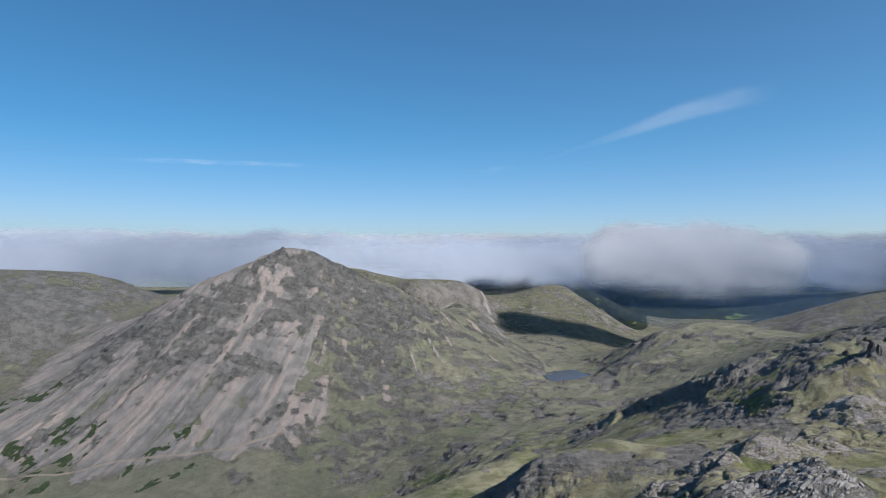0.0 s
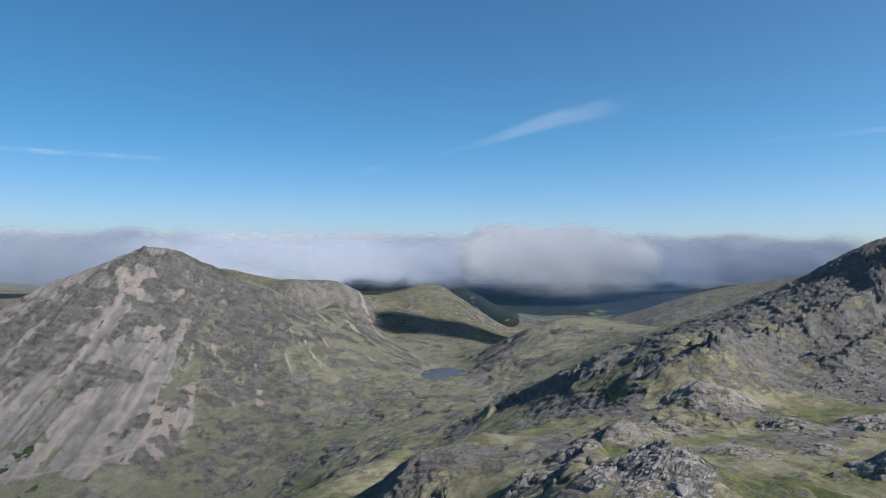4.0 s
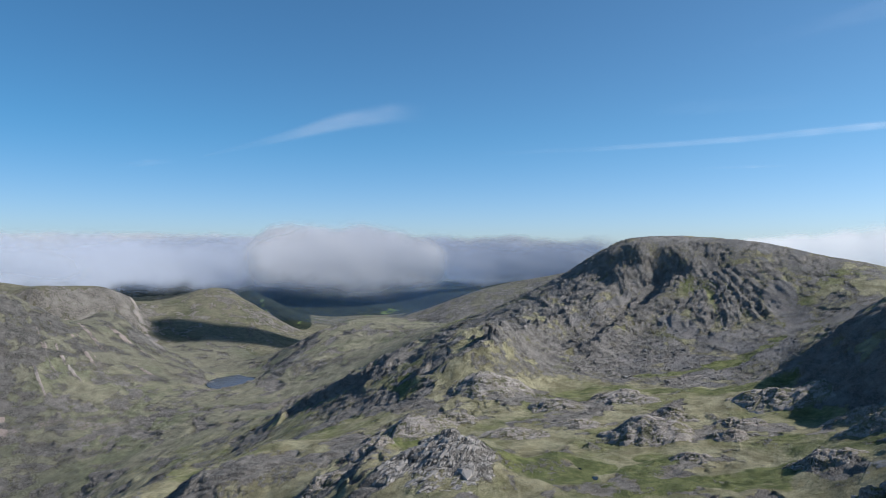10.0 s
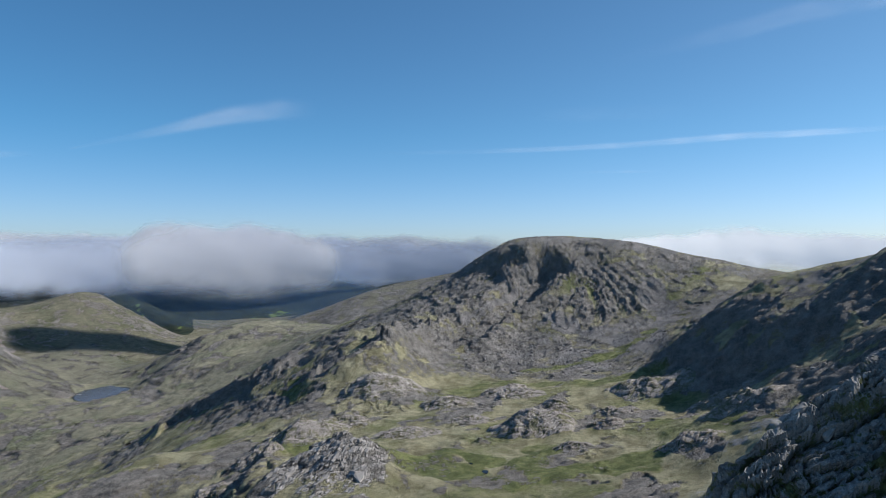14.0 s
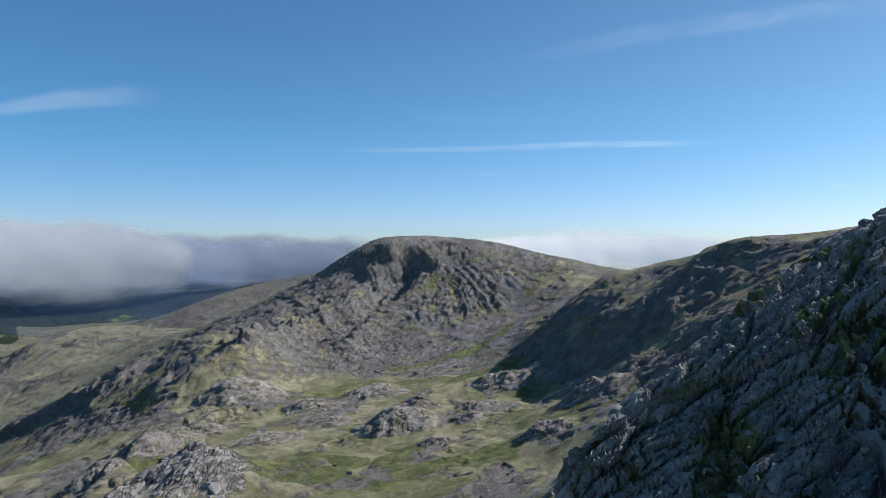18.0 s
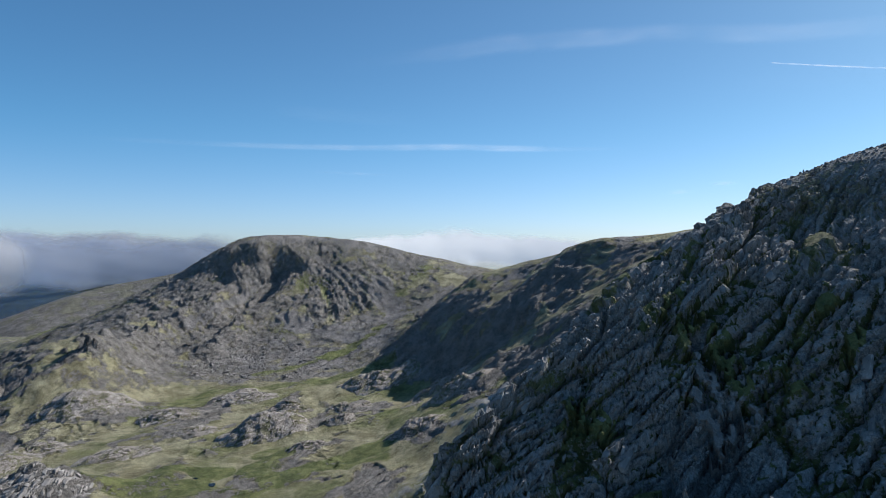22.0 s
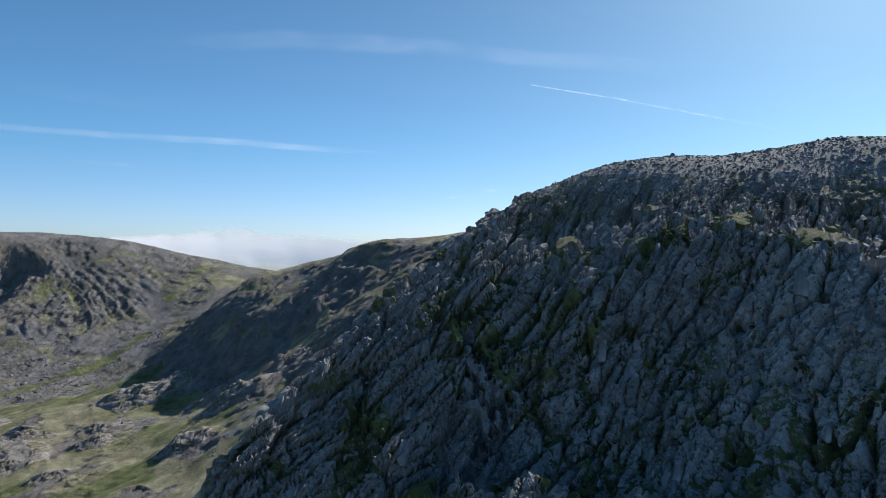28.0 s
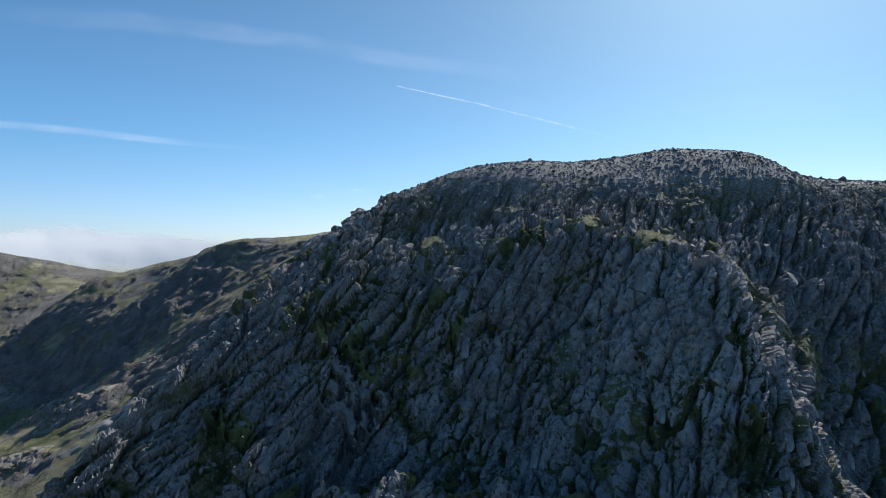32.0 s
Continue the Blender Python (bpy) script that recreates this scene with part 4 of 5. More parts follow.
def joint(p, amount, gx, gy, scales, swell=0.0, inset=0.0):
    """Breaks rock into leaning, jointed blocks with flat tilted faces, pushed out along the surface. Also tells where the cracks run."""
    on = amount > 0.03
    cracks = np.zeros(amount.shape, np.float32)
    if not on.any():
        return p, cracks
    n = np.stack([-gx[on], -gy[on], np.ones(on.sum())], 1)
    n /= np.linalg.norm(n, axis=1, keepdims=True)
    px, py, pz = p[on].T
    across = -px * 0.34 - py * 0.94
    up = pz * 1.25 + 0.35 * (px * 0.94 - py * 0.34)
    lean = across - 0.5 * up
    push = swell * fbm(lean, up * 0.3, 34, 3, 0.55, 3.0) - inset
    gap = 0
    for i, (w, h, depth, crack) in enumerate(scales):
        val, edge, slant = blocks(lean / w + 0.3 * fbm(px, py, w * 3, 2), up / h + 0.25 * fbm(py, px, h, 2), i)
        here = smooth(edge, 0.22, 0.03)
        push = push + depth * (0.7 * val + 0.9 * slant) - crack * here
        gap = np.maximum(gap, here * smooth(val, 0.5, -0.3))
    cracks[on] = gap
    p = p.copy()
    p[on] += n * (push * amount[on])[:, None]
    return p, cracks


NEARBOX = (98, 392, -470, 62)
CRAGBOX = (60, 620, -620, 110)
KNOLLBOX = (230, 720, 150, 760)
MIDBOX = (160, 1770, -230, 1420)
GABLEBOX = (-1260, 1300, 1200, 2760)
FARBOX = (-2400, 4300, -420, 5200)
patch("far", -7000, 7200, -7000, 7200, 70, 140, (FARBOX, CRAGBOX))
LOWBOX, HILLBOX = (1300, 2260, 1424, 2310), (560, 2420, 2764, 3560)
patch("far", *FARBOX, 20, 40, (GABLEBOX, MIDBOX, LOWBOX, HILLBOX, CRAGBOX))
patch("gable", *GABLEBOX, 4.9, 15, ())
patch("gable", *LOWBOX, 6, 18, ())
patch("far", *HILLBOX, 9, 18, ())
MID_GRID = patch("mid", *MIDBOX, 3.0, 12, (CRAGBOX, KNOLLBOX))
KNOLL_GRID = patch("mid", *KNOLLBOX, 1.5, 8, ())
patch("near", *CRAGBOX, 2.2, 8, (NEARBOX,))
NEAR_GRID = patch("near", *NEARBOX, 0.7, 5, ())

POS = np.concatenate(SURF["pos"]).astype(np.float32)
ATTR = {k: np.concatenate(SURF[k]).astype(np.float32) for k in ("rock", "scree", "lush", "path", "bracken", "streak")}
QUADS = np.concatenate(FACES)
LEVEL = np.concatenate(FACE_LEVEL)
MID = POS[QUADS].mean(1)
FACE_OWNER = owner_of(MID[:, 0].astype(float), MID[:, 1].astype(float))
hillside = (FACE_OWNER == OWN.index("wooded_valley")) & (np.hypot(MID[:, 0], MID[:, 1]) < 4000) & (MID[:, 0] < 0.86 * MID[:, 1] + 60 * np.sin(MID[:, 1] / 90))
FACE_OWNER[hillside] = OWN.index("rounded_hill")


def grid_mesh(name, verts, faces, attrs, material, smooth_faces=True):
    """A mesh straight from arrays; faces all have the same number of corners."""
    me = bpy.data.meshes.new(name)
    k = faces.shape[1]
    me.vertices.add(len(verts))
    me.vertices.foreach_set("co", np.ascontiguousarray(verts, np.float32).ravel())
    me.loops.add(faces.size)
    me.loops.foreach_set("vertex_index", np.ascontiguousarray(faces, np.int32).ravel())
    me.polygons.add(len(faces))
    me.polygons.foreach_set("loop_start", np.arange(0, faces.size, k, dtype=np.int32))
    me.polygons.foreach_set("use_smooth", np.full(len(faces), smooth_faces))
    me.update(calc_edges=True)
    for key, v in attrs.items():
        me.attributes.new(key, "FLOAT", "POINT").data.foreach_set("value", np.ascontiguousarray(v, np.float32))
    me.materials.append(material)
    return me


def cut_land(mask, name, material, smooth_faces=True):
    q = QUADS[mask]
    used, flat = np.unique(q, return_inverse=True)
    return grid_mesh(name, POS[used], flat.reshape(q.shape), {k: v[used] for k, v in ATTR.items()}, material, smooth_faces)


# the far fells and valley carry their cloud shade in the woodland colour
OWN_MATERIAL = {"distant_fells": M_SHADED_WOOD, "wooded_valley": M_SHADED_WOOD, "craggy_fell": M_CRAGGY, "far_fell": M_CRAGGY, "low_fell": M_PASS}
MATERIAL = {"far": M_FAR, "gable": M_GABLE, "mid": M_MID, "near": M_NEAR}
LABELS = {
    "pyramid_mountain": ("pyramid-shaped grey mountain streaked with pinkish scree, its top in cloud", "mountain", ""),
    "flat_topped_mountain": ("broad flat-topped mountain with dark gullied crags above boulder scree", "mountain", ""),
    "rocky_crag": ("dark shaded crag of leaning jointed grey blocks with grassy ledges", "crag", ""),
    "rocky_ridge": ("rocky ridge in shadow beyond the near crag, grassy on its crest", "ridge", ""),
    "rock_knoll": ("rough grey rock knoll with a grassy back", "knoll", ""),
    "craggy_fell": ("broad craggy fell beside the pyramid mountain under low cloud", "fell", ""),
    "grassy_fell": ("grassy fell with pale scree patches beneath the cloud bank", "fell", ""),
    "rounded_hill": ("rounded green hill half in cloud shadow above the tarn", "hill", ""),
    "low_fell": ("low hummocky sunlit fell beyond the tarn", "fell", ""),
    "far_fell": ("long brown fell running down to the far valley", "fell", ""),
    "distant_fells": ("dim blue-green fells at the far end of the valley", "fell", ""),
    "wooded_valley": ("dark wooded valley with pale green fields far off", "valley", "structure"),
    "ground": ("grassy fell ground with rock outcrops running down to the valleys", "ground", "structure"),
}
THINGS = {}
for i, own in enumerate(OWN):
    label, category, kind = LABELS[own]
    group = THINGS[own] = new(own) if kind != "structure" else None
    for level in ("far", "gable", "mid", "near"):
        mask = (FACE_OWNER == i) & (LEVEL == level)
        if not mask.any():
            continue
        flat = level == "near" and own == "rocky_crag"
        piece = new(own if kind == "structure" else "slope", cut_land(mask, own, OWN_MATERIAL.get(own) or (M_PASS if own == "ground" and level == "gable" else MATERIAL[level]), not flat))
        if group:
            piece.parent = group
        else:
            tagged(piece, label, category, kind=kind)
    if group:
        tagged(group, label, category)

# ---- clouds ----
def cloud_sheet(name, plan, low, high, material, group, strength=1.0, seed=0.0, step=22.0, lean=0.6, crisp=0.35, taper=0.22):
    """One soft billowing layer of cloud along a line in plan, between two heights that vary along it."""
    pts = [Vector((*p, 0)) for p in plan]
    run = [0.0]
    for a, b in zip(pts[:-1], pts[1:]):
        run.append(run[-1] + (b - a).length)
    s = np.arange(0, run[-1], step)
    ex, ny = np.interp(s, run, [p.x for p in pts]), np.interp(s, run, [p.y for p in pts])
    for _ in range(250):
        ex[1:-1], ny[1:-1] = (ex[:-2] + 2 * ex[1:-1] + ex[2:]) / 4, (ny[:-2] + 2 * ny[1:-1] + ny[2:]) / 4
    lo, hi = np.interp(s, np.linspace(0, run[-1], len(low)), low), np.interp(s, np.linspace(0, run[-1], len(high)), high)
    v = np.linspace(-0.15, 1.25, 34)
    S, V = np.meshgrid(s, v)
    E, Nn = np.meshgrid(ex, v)[0], np.meshgrid(ny, v)[0]
    zz = lo + (hi - lo) * V
    tx, ty = np.gradient(ex, step), np.gradient(ny, step)
    bulge = 14 * fbm(S, zz * 1.6, 330, 2, 0.5, seed) - lean * (zz - lo) + 40 * np.sin(np.clip(V, 0, 1) * math.pi)
    E, Nn = E + ty * bulge * 1.0, Nn - tx * bulge * 1.0
    lump = 0.5 * fbm(S, zz * 1.5, 380, 5, 0.5, seed + 4)
    up = smooth(V - 0.3 * lump, 0.8 + crisp / 2, 0.8 - crisp / 2) * smooth(V + 0.3 * lump, -0.12, 0.3)
    tail = min(500, taper * run[-1])
    ends = smooth(S, 0, tail) * smooth(S, run[-1], run[-1] - tail)
    density = np.clip(up * ends * strength * (1.0 + 0.25 * lump), 0, 1)
    idx = np.arange(S.size).reshape(S.shape)
    quads = np.stack([idx[:-1, :-1], idx[:-1, 1:], idx[1:, 1:], idx[1:, :-1]], 2).reshape(-1, 4)
    me = grid_mesh(name, np.stack([E, Nn, zz], 2).reshape(-1, 3), quads, {"cover": density.ravel()}, material)
    ob = new(name, me)
    ob.parent = group
    return ob


bank = tagged(new("cloud_bank"), "long bank of grey-white cloud lying along the far fells", "cloud")
cloud_sheet("cloud_layer", [(-2900, 3500), (-1000, 3550), (50, 2900), (700, 3400), (1450, 3850), (2450, 3500), (3300, 2750), (3800, 2000)], [640, 640, 700, 660, 650, 650, 640, 640], [1010, 1015, 975, 975, 985, 990, 975, 960], M_CLOUD, bank, 0.9, 1.0)
cloud_sheet("cloud_layer", [(-2900, 3900), (-900, 4000), (300, 3400), (1350, 4150), (2700, 3650), (3600, 2750), (4100, 1950)], [620, 640, 690, 650, 640, 640, 640], [1075, 1065, 1035, 1040, 1045, 1035, 1010], M_CLOUD, bank, 1.0, 5.0)
cloud_sheet("cloud_layer", [(120, 2490), (330, 2480), (560, 2500), (830, 2700)], [850, 790, 750, 740], [950, 945, 935, 930], M_CLOUD, bank, 0.6, 41.0, crisp=0.6, taper=0.4)
far_tops = tagged(new("cumulus_cloud"), "white sunlit cloud tops showing over the grey bank", "cloud")
cloud_sheet("cloud_layer", [(-3000, 3600), (-816, 4630), (977, 4600), (2350, 4070), (3320, 3320), (4150, 2207)], [760, 760, 760, 760, 760], [1030, 1050, 1045, 1055, 1045, 1030], M_HEAP, far_tops, 0.9, 47.0, crisp=0.3)
heap = tagged(new("cumulus_cloud"), "rounded heap of white cloud above the far valley", "cloud")
cloud_sheet("cloud_layer", [(1226, 2520), (1538, 2370), (1777, 2196), (2045, 1951)], [730, 705, 705, 730], [905, 1030, 1058, 1050, 1040, 1000, 905], M_HEAP, heap, 1.0, 9.0, lean=0.5, crisp=0.3, taper=0.16)
cloud_sheet("cloud_layer", [(1262, 2590), (1588, 2440), (1837, 2266), (2110, 2011)], [725, 690, 690, 725], [905, 1035, 1056, 1050, 1040, 1000, 905], M_HEAP, heap, 1.0, 13.0, lean=0.5, crisp=0.3, taper=0.16)
# a single tinted sheet, added to give the far valley its hazy blue
haze = tagged(new("valley_haze"), "thin blue-tinted sheet standing in for haze over the far valley", "haze")
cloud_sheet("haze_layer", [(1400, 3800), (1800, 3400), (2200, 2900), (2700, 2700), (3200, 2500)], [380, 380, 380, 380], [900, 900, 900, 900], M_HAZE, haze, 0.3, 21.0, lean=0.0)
far_bank = tagged(new("cumulus_cloud"), "pale distant heap clouds behind the ridge", "cloud")
cloud_sheet("cloud_layer", [(3900, 1900), (4300, 1000), (4500, 300), (4500, -500)], [740, 740, 740, 740], [960, 1020, 1090, 1030, 960], M_BACKLIT, far_bank, 0.95, 17.0, lean=1.6, crisp=0.3)

# ---- high thin cloud ----
def streak(name, label, marks, width, cover, seed, grain=260.0, reach=4250.0):
    """A thin ribbon of ice cloud or vapour trail; marks are (bearing, elevation) as seen from the col, width in degrees."""
    b, e = [radians(m[0]) for m in marks], [radians(m[1]) for m in marks]
    at = np.linspace(0, 1, 90)
    knots = np.linspace(0, 1, len(marks))
    bb, ee, ww = np.interp(at, knots, b), np.interp(at, knots, e), np.interp(at, np.linspace(0, 1, len(width)), width)
    for _ in range(12):
        bb[1:-1], ee[1:-1] = (bb[:-2] + 2 * bb[1:-1] + bb[2:]) / 4, (ee[:-2] + 2 * ee[1:-1] + ee[2:]) / 4
    cc = np.interp(at, np.linspace(0, 1, len(cover)), cover)
    mid = np.stack([np.sin(bb) * np.cos(ee), np.cos(bb) * np.cos(ee), np.sin(ee)], 1) * reach + np.array([0, 0, 880])
    v = np.linspace(-1, 1, 13)
    half = np.tan(np.radians(ww / 2)) * reach
    out = np.stack([-np.sin(bb), -np.cos(bb), np.zeros_like(bb)], 1) / np.sin(ee)[:, None]
    pos = mid[None] + out[None] * (half[None, :, None] * v[:, None, None])
    S, V = np.meshgrid(np.cumsum(np.r_[0, np.linalg.norm(np.diff(mid, axis=0), axis=1)]), v)
    grainy = 0.75 + 0.9 * fbm(S, V * half[None] * 2.5, grain, 4, 0.6, seed)
    c = cc[None] * smooth(1 - np.abs(V + 0.35 * fbm(S, V * 50, grain * 1.5, 3, 0.5, seed + 3)), 0.0, 0.7) * np.clip(grainy, 0.1, 1.3)
    idx = np.arange(S.size).reshape(S.shape)
    quads = np.stack([idx[:-1, :-1], idx[:-1, 1:], idx[1:, 1:], idx[1:, :-1]], 2).reshape(-1, 4)
    ob = new(name, grid_mesh(name, pos.reshape(-1, 3), quads, {"cover": np.clip(c, 0, 1).ravel()}, M_CIRRUS))
    return tagged(ob, label, "cloud")


streak("cirrus_cloud", "long wedge of thin white cirrus widening upwards in the blue sky", [(23.7, 8.23), (29.6, 9.94), (35.3, 11.54), (39.8, 12.41), (43.9, 12.66)], [0.25, 1.2, 2.2, 2.6, 2.4], [0.16, 0.22, 0.23, 0.2, 0.00], 2.0, 1400)
streak("cirrus_cloud", "small faint dash of cirrus beside the wedge", [(16.1, 6.72), (19.0, 7.33), (21.7, 7.71)], [0.5, 0.9, 0.5], [0.00, 0.2, 0.00], 5.0)
streak("cirrus_cloud", "thin faint line of cirrus over the pyramid mountain", [(-16.5, 7.2), (-9.0, 7.5), (-1.9, 7.62), (6.8, 7.4)], [0.4, 0.6, 0.6, 0.5], [0.00, 0.2, 0.22, 0.00], 8.0)
streak("cirrus_cloud", "long narrow white line of cirrus, nearly level", [(46.0, 8.9), (59.8, 9.24), (70.2, 9.32), (78.2, 9.5), (87.6, 9.3), (96.5, 8.9)], [0.5, 0.7, 0.8, 0.9, 0.8, 0.4], [0.00, 0.14, 0.22, 0.28, 0.24, 0.00], 11.0, 600)
streak("cirrus_cloud", "broad faint arc of cirrus high in the sky", [(65.0, 15.6), (76.2, 17.39), (83.7, 18.2), (92.1, 18.62), (99.4, 18.21), (107.1, 17.29), (116.0, 16.26), (131.0, 13.4)], [1.6, 2.2, 2.4, 2.4, 2.2, 2.2, 2.0, 1.8], [0.00, 0.09, 0.16, 0.17, 0.16, 0.14, 0.12, 0.00], 14.0, 900)
streak("vapour_trail", "fine straight white vapour trail crossing the sky", [(107.2, 15.02), (114.9, 13.48), (122.7, 11.41), (129.0, 9.6)], [0.16, 0.2, 0.28, 0.35], [0.42, 0.36, 0.27, 0.05], 17.0, 80)
streak("cirrus_cloud", "faint short line of cirrus under the long one", [(66.0, 7.14), (76.0, 6.9)], [0.35, 0.35], [0.00, 0.15, 0.00], 20.0)
streak("cirrus_cloud", "barely visible patch of thin high cloud", [(62.0, 12.4), (78.0, 11.9)], [1.8, 2.2], [0.00, 0.08, 0.07, 0.00], 23.0, 700)
streak("cirrus_cloud", "tiny pale scrap of cloud near the crag", [(98.8, 5.0), (101.6, 5.12)], [0.5, 0.5], [0.00, 0.24, 0.00], 26.0)
streak("cirrus_cloud", "tiny pale scrap of cloud near the crag", [(102.3, 5.6), (105.0, 5.69)], [0.5, 0.5], [0.00, 0.24, 0.00], 29.0)
streak("cirrus_cloud", "faint veil of high cloud over the crag", [(100.0, 14.5), (115.0, 13.0), (131.0, 12.4), (150.0, 10.5)], [3.0, 3.5, 3.5, 4.0], [0.00, 0.07, 0.10, 0.06], 32.0, 900)

# ---- tarn ----
def water_material(name, colour):
    m = Nodes(name)
    m.put(m.bsdf.inputs["Base Color"], colour)
    m.put(m.bsdf.inputs["Roughness"], 0.12)
    m.put(m.bsdf.inputs["Normal"], m.bump(m.noise(0.25, 3), 0.15, 0.3))
    return m.mat


M_WATER = water_material("tarn_water", (0.012, 0.03, 0.06))
M_POOL = water_material("peaty_water", (0.02, 0.017, 0.01))
a = np.linspace(0, 2 * math.pi, 60, endpoint=False)
r = 1 + 0.18 * np.sin(2 * a + 0.6) + 0.1 * np.sin(3 * a + 2)
ring = np.stack([1037 + 100 * r * np.cos(a), 2108 + 112 * r * np.sin(a), np.full(60, 414.0)], 1)
me = bpy.data.meshes.new("tarn")
me.from_pydata(ring.tolist(), [], [list(range(60))])
me.materials.append(M_WATER)
tagged(new("tarn", me), "small deep-blue mountain tarn in the pass", "tarn", kind="structure")


# ---- loose and jointed rock ----
def rock_shapes(n, seed, squareness):
    """Angular convex stones, about one unit across, as (corners, triangles)."""
    rnd, out = random.Random(seed), []
    for _ in range(n):
        bm = bmesh.new()
        for _ in range(15):
            d = Vector((rnd.gauss(0, 1), rnd.gauss(0, 1), rnd.gauss(0, 1))).normalized()
            k = max(abs(c) for c in d)
            d = d.lerp(d / k, squareness) * rnd.uniform(0.44, 0.56)
            bm.verts.new(d)
        hull = bmesh.ops.convex_hull(bm, input=bm.verts)
        bmesh.ops.delete(bm, geom=[v for v in bm.verts if not v.link_faces], context="VERTS")
        bmesh.ops.triangulate(bm, faces=bm.faces)
        bm.verts.index_update()
        out.append((np.array([v.co for v in bm.verts]), np.array([[v.index for v in f.verts] for f in bm.faces])))
        bm.free()
    return out


SLABS = rock_shapes(14, 3, 0.75)
STONES = rock_shapes(14, 5, 0.35)


def frames_on(grid, pick, lean, tumble, rnd, calm=0):
    """Places on the land with axes: across, along the lean of the joints, and out of the surface."""
    p = grid[2].copy()
    for _ in range(calm):
        p[1:-1, 1:-1] = (p[:-2, 1:-1] + p[2:, 1:-1] + p[1:-1, :-2] + p[1:-1, 2:]) / 4
    du, dv = np.gradient(p, axis=1), np.gradient(p, axis=0)
    nrm = np.cross(du, dv)
    nrm /= np.linalg.norm(nrm, axis=2, keepdims=True)
    at, out = grid[2].reshape(-1, 3)[pick], nrm.reshape(-1, 3)[pick]
    along = np.tile(np.array(lean, float), (len(pick), 1)) + rnd.normal(size=(len(pick), 3)) * tumble
    out = out + rnd.normal(size=out.shape) * tumble
    along -= out * (along * out).sum(1, keepdims=True) / (out * out).sum(1, keepdims=True)
    along /= np.linalg.norm(along, axis=1, keepdims=True)
    out /= np.linalg.norm(out, axis=1, keepdims=True)
    return at, np.stack([np.cross(along, out), along, out], 2)


def strew(thing, name, shapes, at, axes, size, sink, material, single=0, label=""):
    """Stones at the places given: the largest as parts of their own, the rest joined into one part."""
    order = np.argsort(-size[:, 1])
    kinds = np.arange(len(at)) % len(shapes)
    meshes = {}
    for i in order[:single]:
        k = kinds[i]
        if k not in meshes:
            me = bpy.data.meshes.new(name)
            me.from_pydata(shapes[k][0].tolist(), [], shapes[k][1].tolist())
            me.materials.append(material)
            meshes[k] = me
        ob = new(name, meshes[k])
        m = np.eye(4)
        m[:3, :3] = axes[i] * size[i]
        m[:3, 3] = at[i] + axes[i][:, 2] * size[i, 2] * sink
        ob.matrix_world = Matrix(m.tolist())
        ob.parent = thing
    verts, faces, n = [], [], 0
    for i in order[single:]:
        v, f = shapes[kinds[i]]
        verts.append((v * size[i]) @ axes[i].T + at[i] + axes[i][:, 2] * size[i, 2] * sink)
        faces.append(f + n)
        n += len(v)
    if verts:
        rest = new(name + "s", grid_mesh(name + "s", np.concatenate(verts), np.concatenate(faces), {}, material, False))
        rest.parent = thing
        tagged(rest, label, kind="stuff")


def choose(grid, weight, n, rnd):
    w = np.clip(weight, 0, None).ravel()
    return rnd.choice(w.size, n, replace=False, p=w / w.sum())


dice = np.random.default_rng(21)
LEAN = (0.6, -0.42, 1.0)
gx_, gy_, gp, grock, gscree = NEAR_GRID
steepness = np.hypot(*np.gradient(gp[..., 2], 0.62))
slab_hole = smooth(np.hypot(gx_ - 262, gy_ + 142), 11, 16)
face = smooth(grock, 0.35, 0.7) * smooth(steepness, 0.45, 0.8) * slab_hole * (1 - gscree) * np.sqrt(1 + np.clip(steepness, 0, 2.5) ** 2)
CRAG = THINGS["rocky_crag"]
for n, wide, long, thick, single in ((300, 3.0, 8.0, 3.0, 300), (1500, 1.3, 3.8, 1.4, 0)):
    pick = choose(NEAR_GRID, face, n, dice)
    at, axes = frames_on(NEAR_GRID, pick, LEAN, 0.06, dice, 40)
    s = np.exp(dice.normal(0, 0.18, (n, 1))) * np.array([[wide, long, thick]]) * dice.uniform(0.75, 1.3, (n, 3))
    strew(CRAG, "rock_slab", SLABS, at, axes, s, -0.32, M_BLOCK, single, "leaning grey slabs jointed into the face")
top_field = smooth(gp[..., 2], 893, 905) + 0.25 * smooth(gscree, 0.3, 0.7)
pick = choose(NEAR_GRID, top_field, 13000, dice)
at, axes = frames_on(NEAR_GRID, pick, (0.3, -0.5, 0.3), 0.45, dice)
s = np.exp(dice.normal(0, 0.45, (13000, 1))) * np.array([[0.85, 1.15, 0.75]]) * dice.uniform(0.75, 1.3, (13000, 3))
strew(CRAG, "boulder", STONES, at, axes, s, 0.0, M_TOPSTONE, 120, "grey boulders heaped over the crag's top")

ledge_scree = smooth(gscree, 0.3, 0.6) * smooth(gp[..., 2], 885, 875)
pick = choose(NEAR_GRID, ledge_scree, 2000, dice)
at, axes = frames_on(NEAR_GRID, pick, (0.3, -0.5, 0.3), 0.5, dice)
s = np.exp(dice.normal(0, 0.35, (2000, 1))) * np.array([[0.9, 1.2, 0.8]]) * dice.uniform(0.75, 1.3, (2000, 3))
strew(CRAG, "stone", STONES, at, axes, s, 0.05, M_BLOCK, 0, "pale scree stones on the crag's ledges")

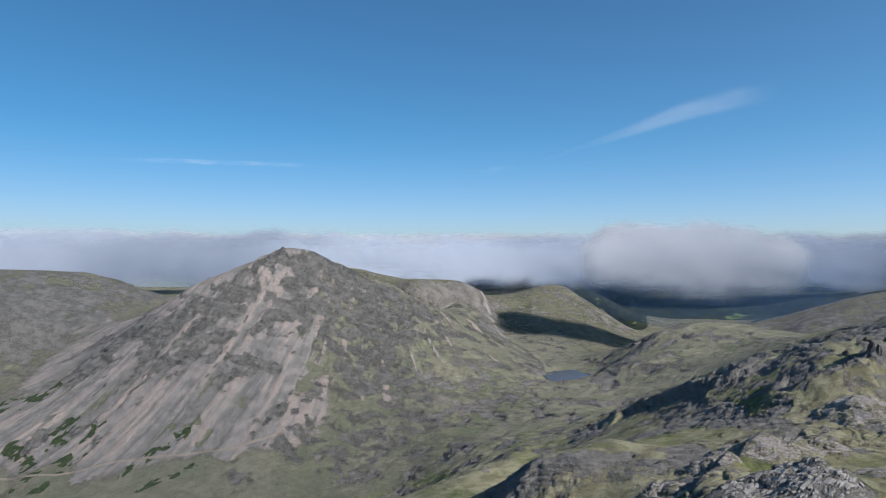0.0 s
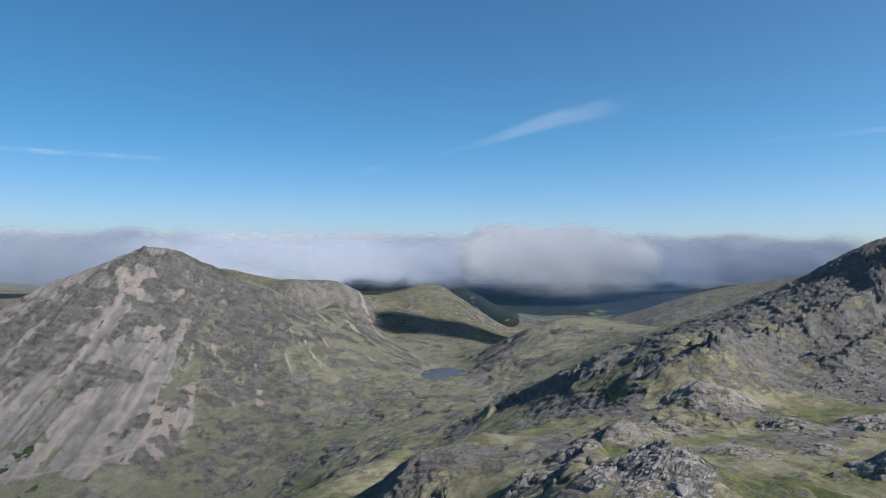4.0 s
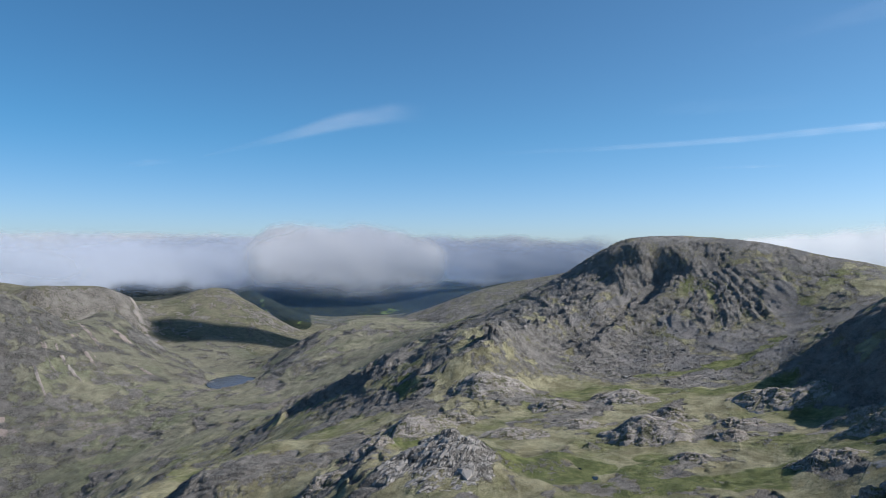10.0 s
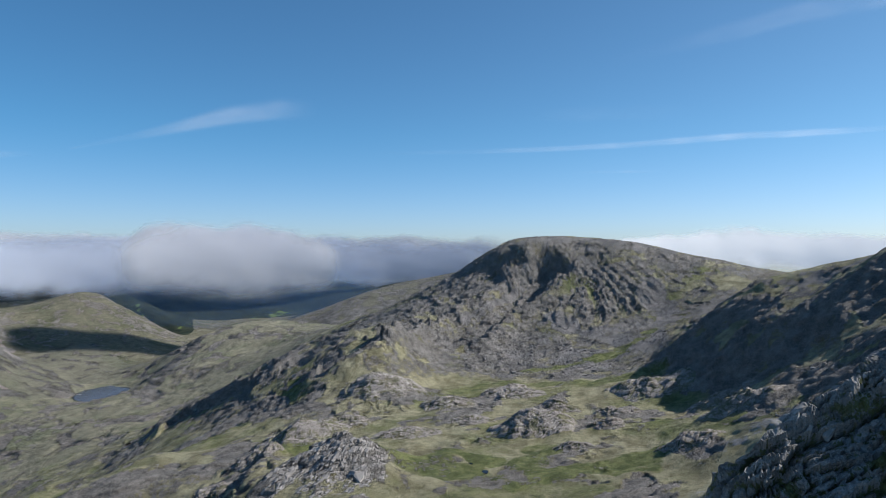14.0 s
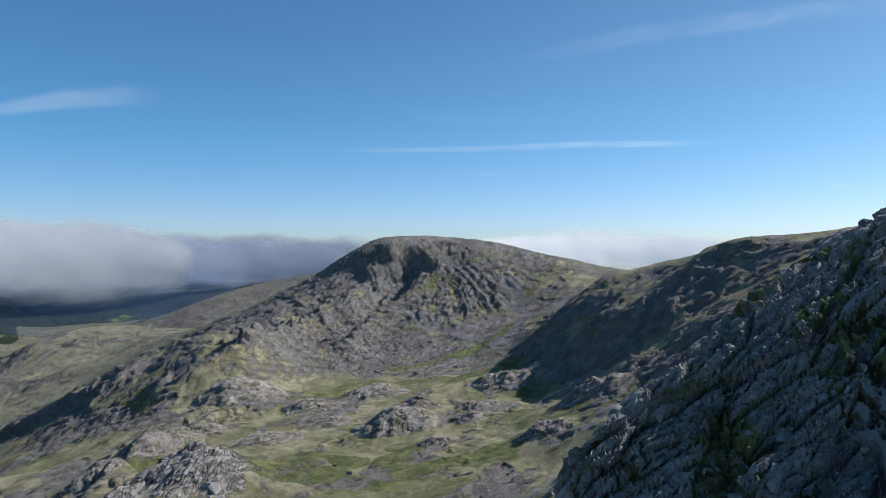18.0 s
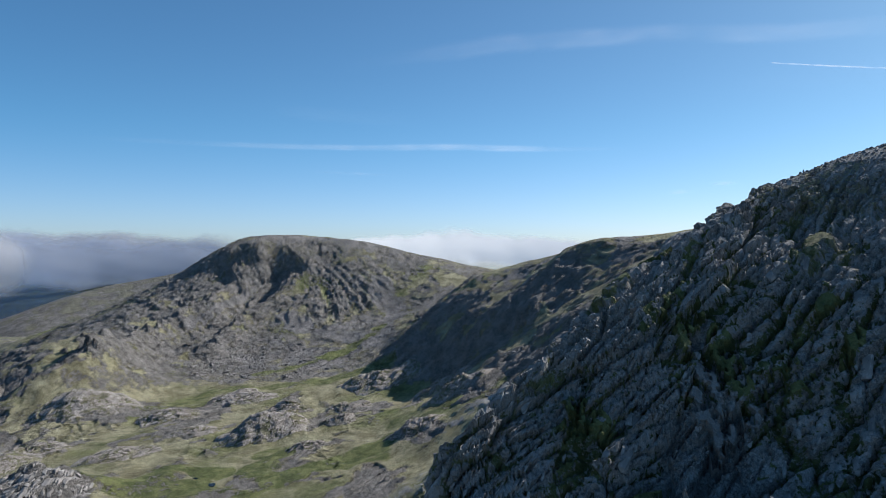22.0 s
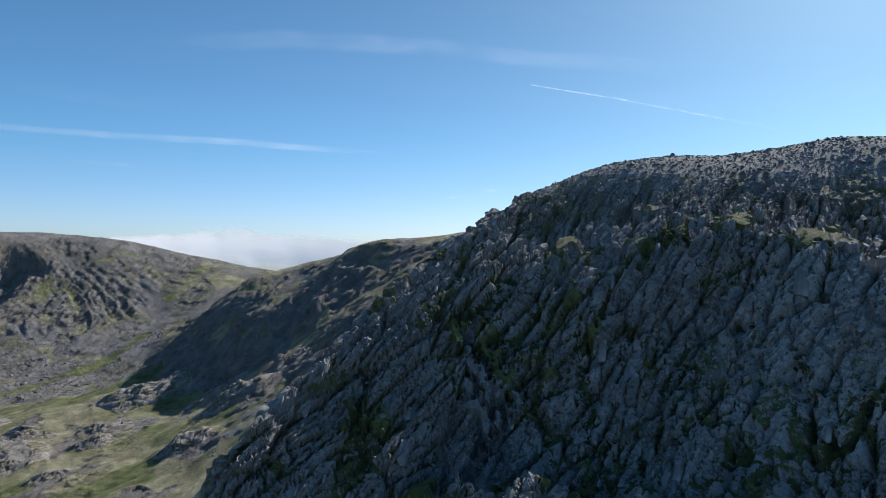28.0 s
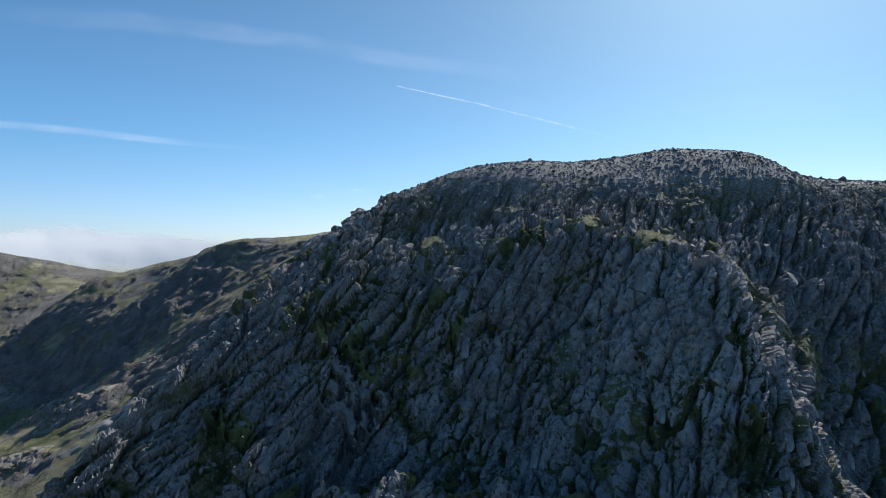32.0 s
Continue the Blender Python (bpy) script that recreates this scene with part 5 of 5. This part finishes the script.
# ---- rock outcrops standing out of the grass ----
def ground_at(x, y):
    """Height of the land, from the finest grid that covers the place."""
    for grid, step in ((KNOLL_GRID, 1.5), (MID_GRID, 3.0)):
        gx, gy, gp = grid[0], grid[1], grid[2]
        j, i = int((x - gx[0, 0]) / step), int((y - gy[0, 0]) / step)
        if 0 <= i < gx.shape[0] and 0 <= j < gx.shape[1]:
            return float(gp[i, j, 2])
    return 0.0


def rock_outcrop(e, n, a, b, turn, h, bare, seed):
    """A worn, ice-rounded boss of jointed rock with grass in its cracks."""
    step = max(0.55, a / 50)
    us = np.arange(-1.15 * a, 1.15 * a, step)
    vs = np.arange(-1.15 * b, 1.15 * b, step)
    U, V = np.meshgrid(us, vs)
    r = np.hypot(U / a, V / b) + 0.3 * fbm(U + seed * 31, V, a * 0.7, 4, 0.55, seed)
    crown = np.clip(1.08 - r, 0, 1) ** 0.75
    lift = h * 0.42 * crown * (1 + 0.35 * fbm(U, V, a * 0.45, 3, 0.5, seed + 5)) - 2.5 * smooth(r, 0.95, 1.12)
    c, s = math.cos(turn), math.sin(turn)
    x, y = e + U * c - V * s, n + U * s + V * c
    zz = np.array([ground_at(px, py) for px, py in zip(x.ravel(), y.ravel())]).reshape(x.shape)
    for _ in range(4):
        zz[1:-1, 1:-1] = (zz[:-2, 1:-1] + zz[2:, 1:-1] + zz[1:-1, :-2] + zz[1:-1, 2:]) / 4
    z = zz + lift
    gv, gu = np.gradient(lift, step)
    p = np.stack([x, y, z], 2)
    p, cracks = joint(p, smooth(r, 1.05, 0.8), gu * c - gv * s, gu * s + gv * c, ((max(5.0, a * 0.22), max(7.0, a * 0.3), 0.9 + 0.015 * a, 1.0), (2.4, 4.2, 0.6, 0.6)))
    keep = r < 1.12
    idx = np.arange(U.size).reshape(U.shape)
    quads = np.stack([idx[:-1, :-1], idx[:-1, 1:], idx[1:, 1:], idx[1:, :-1]], 2)
    inside = keep[:-1, :-1] & keep[:-1, 1:] & keep[1:, 1:] & keep[1:, :-1]
    quads = quads[inside]
    used, flat = np.unique(quads, return_inverse=True)
    rock = 0.75 + 0.6 * fbm(x, y, 15, 3, 0.6, seed) - 0.7 * cracks - 0.25 * (1 - bare)
    zero = np.zeros(U.size)
    attrs = {"rock": rock.ravel()[used], "scree": zero[used], "lush": (0.35 + 0.5 * fbm(x, y, 20, 3, 0.6, seed + 2)).ravel()[used], "path": zero[used]}
    ob = new("rock_outcrop", grid_mesh("rock_outcrop", p.reshape(-1, 3)[used], flat.reshape(quads.shape), attrs, M_OUTCROP))
    label = "large ice-smoothed grey rock boss standing in the grass" if a > 45 else "low grey rock outcrop breaking through the grass"
    return tagged(ob, label, "rock outcrop", "rock outcrops on the bench")


for k, (e, n, a, b, turn, h, bare) in enumerate(HUMPS):
    if bare > 0.5:
        rock_outcrop(e, n, a * 0.95, b * 0.95, turn, h, bare, k + 1.0)

# ---- boulders below the flat-topped mountain and about the bench ----
mx, my, mp, mrock, mscree = MID_GRID
field = smooth(mscree, 0.35, 0.7) * smooth(np.hypot(mx - 1090, (my - 560) / 1.5), 300, 120)
pick = choose(MID_GRID, field, 3800, dice)
at, axes = frames_on(MID_GRID, pick, (0.4, 0.3, 0.2), 0.5, dice)
s = np.exp(dice.normal(0, 0.5, (3800, 1))) * np.array([[1.5, 2.0, 1.3]]) * dice.uniform(0.75, 1.3, (3800, 3))
strew(THINGS["flat_topped_mountain"], "boulder", STONES, at, axes, s, 0.12, M_BOULDER, 120, "grey boulders of the scree apron")
scatter = smooth(np.hypot((mx - 720) / 1.2, my - 450), 520, 200) * (0.04 + smooth(mrock, 0.25, 0.6)) * (1 - smooth(mscree, 0.3, 0.6))
pick = choose(MID_GRID, scatter, 1500, dice)
at, axes = frames_on(MID_GRID, pick, (0.4, 0.3, 0.2), 0.5, dice)
s = np.exp(dice.normal(0, 0.45, (1500, 1))) * np.array([[1.3, 1.8, 1.1]]) * dice.uniform(0.75, 1.3, (1500, 3))
loose = tagged(new("boulder_field"), "loose grey boulders scattered over the grassy bench", "boulders")
strew(loose, "boulder", STONES, at, axes, s, 0.15, M_BOULDER, 60, "small loose boulders")

kx, ky, kp, krock, kscree = KNOLL_GRID
knoll_face = smooth(np.hypot(kx - 395, ky - 405), 62, 40) * smooth(krock, 0.2, 0.45)
pick = choose(KNOLL_GRID, knoll_face, 700, dice)
at, axes = frames_on(KNOLL_GRID, pick, (0.5, -0.2, 1.1), 0.1, dice, 12)
s = np.exp(dice.normal(0, 0.4, (700, 1))) * np.array([[2.6, 5.0, 2.4]]) * dice.uniform(0.75, 1.3, (700, 3))
strew(THINGS["rock_knoll"], "rock_slab", SLABS, at, axes, s, -0.36, M_PALE, 160, "pale jointed slabs on the knoll's face")

# ---- small pools on the bench ----
def pool(e, n, a, b, turn, seed):
    k = np.linspace(0, 2 * math.pi, 40, endpoint=False)
    r = 1 + 0.25 * np.sin(2 * k + seed) + 0.15 * np.sin(3 * k + 2 * seed) + 0.08 * np.sin(7 * k)
    x, y = a * r * np.cos(k), b * r * np.sin(k)
    c, s_ = math.cos(turn), math.sin(turn)
    px, py = e + x * c - y * s_, n + x * s_ + y * c
    level = sum(ground_at(u, v) for u, v in zip(px, py)) / 40 + 0.1
    me_ = bpy.data.meshes.new("pool")
    me_.from_pydata([(u, v, level) for u, v in zip(px, py)] + [(u, v, level - 0.4) for u, v in zip(px, py)], [], [list(range(40))] + [[i, 40 + i, 40 + (i + 1) % 40, (i + 1) % 40] for i in range(40)])
    me_.materials.append(M_POOL)
    tagged(new("pool", me_), "small dark boggy pool in the grass", "pool", kind="structure")


pool(506, 308, 6.5, 3.2, 0.4, 1.0)
pool(512, 330, 4.0, 1.8, 1.2, 2.0)
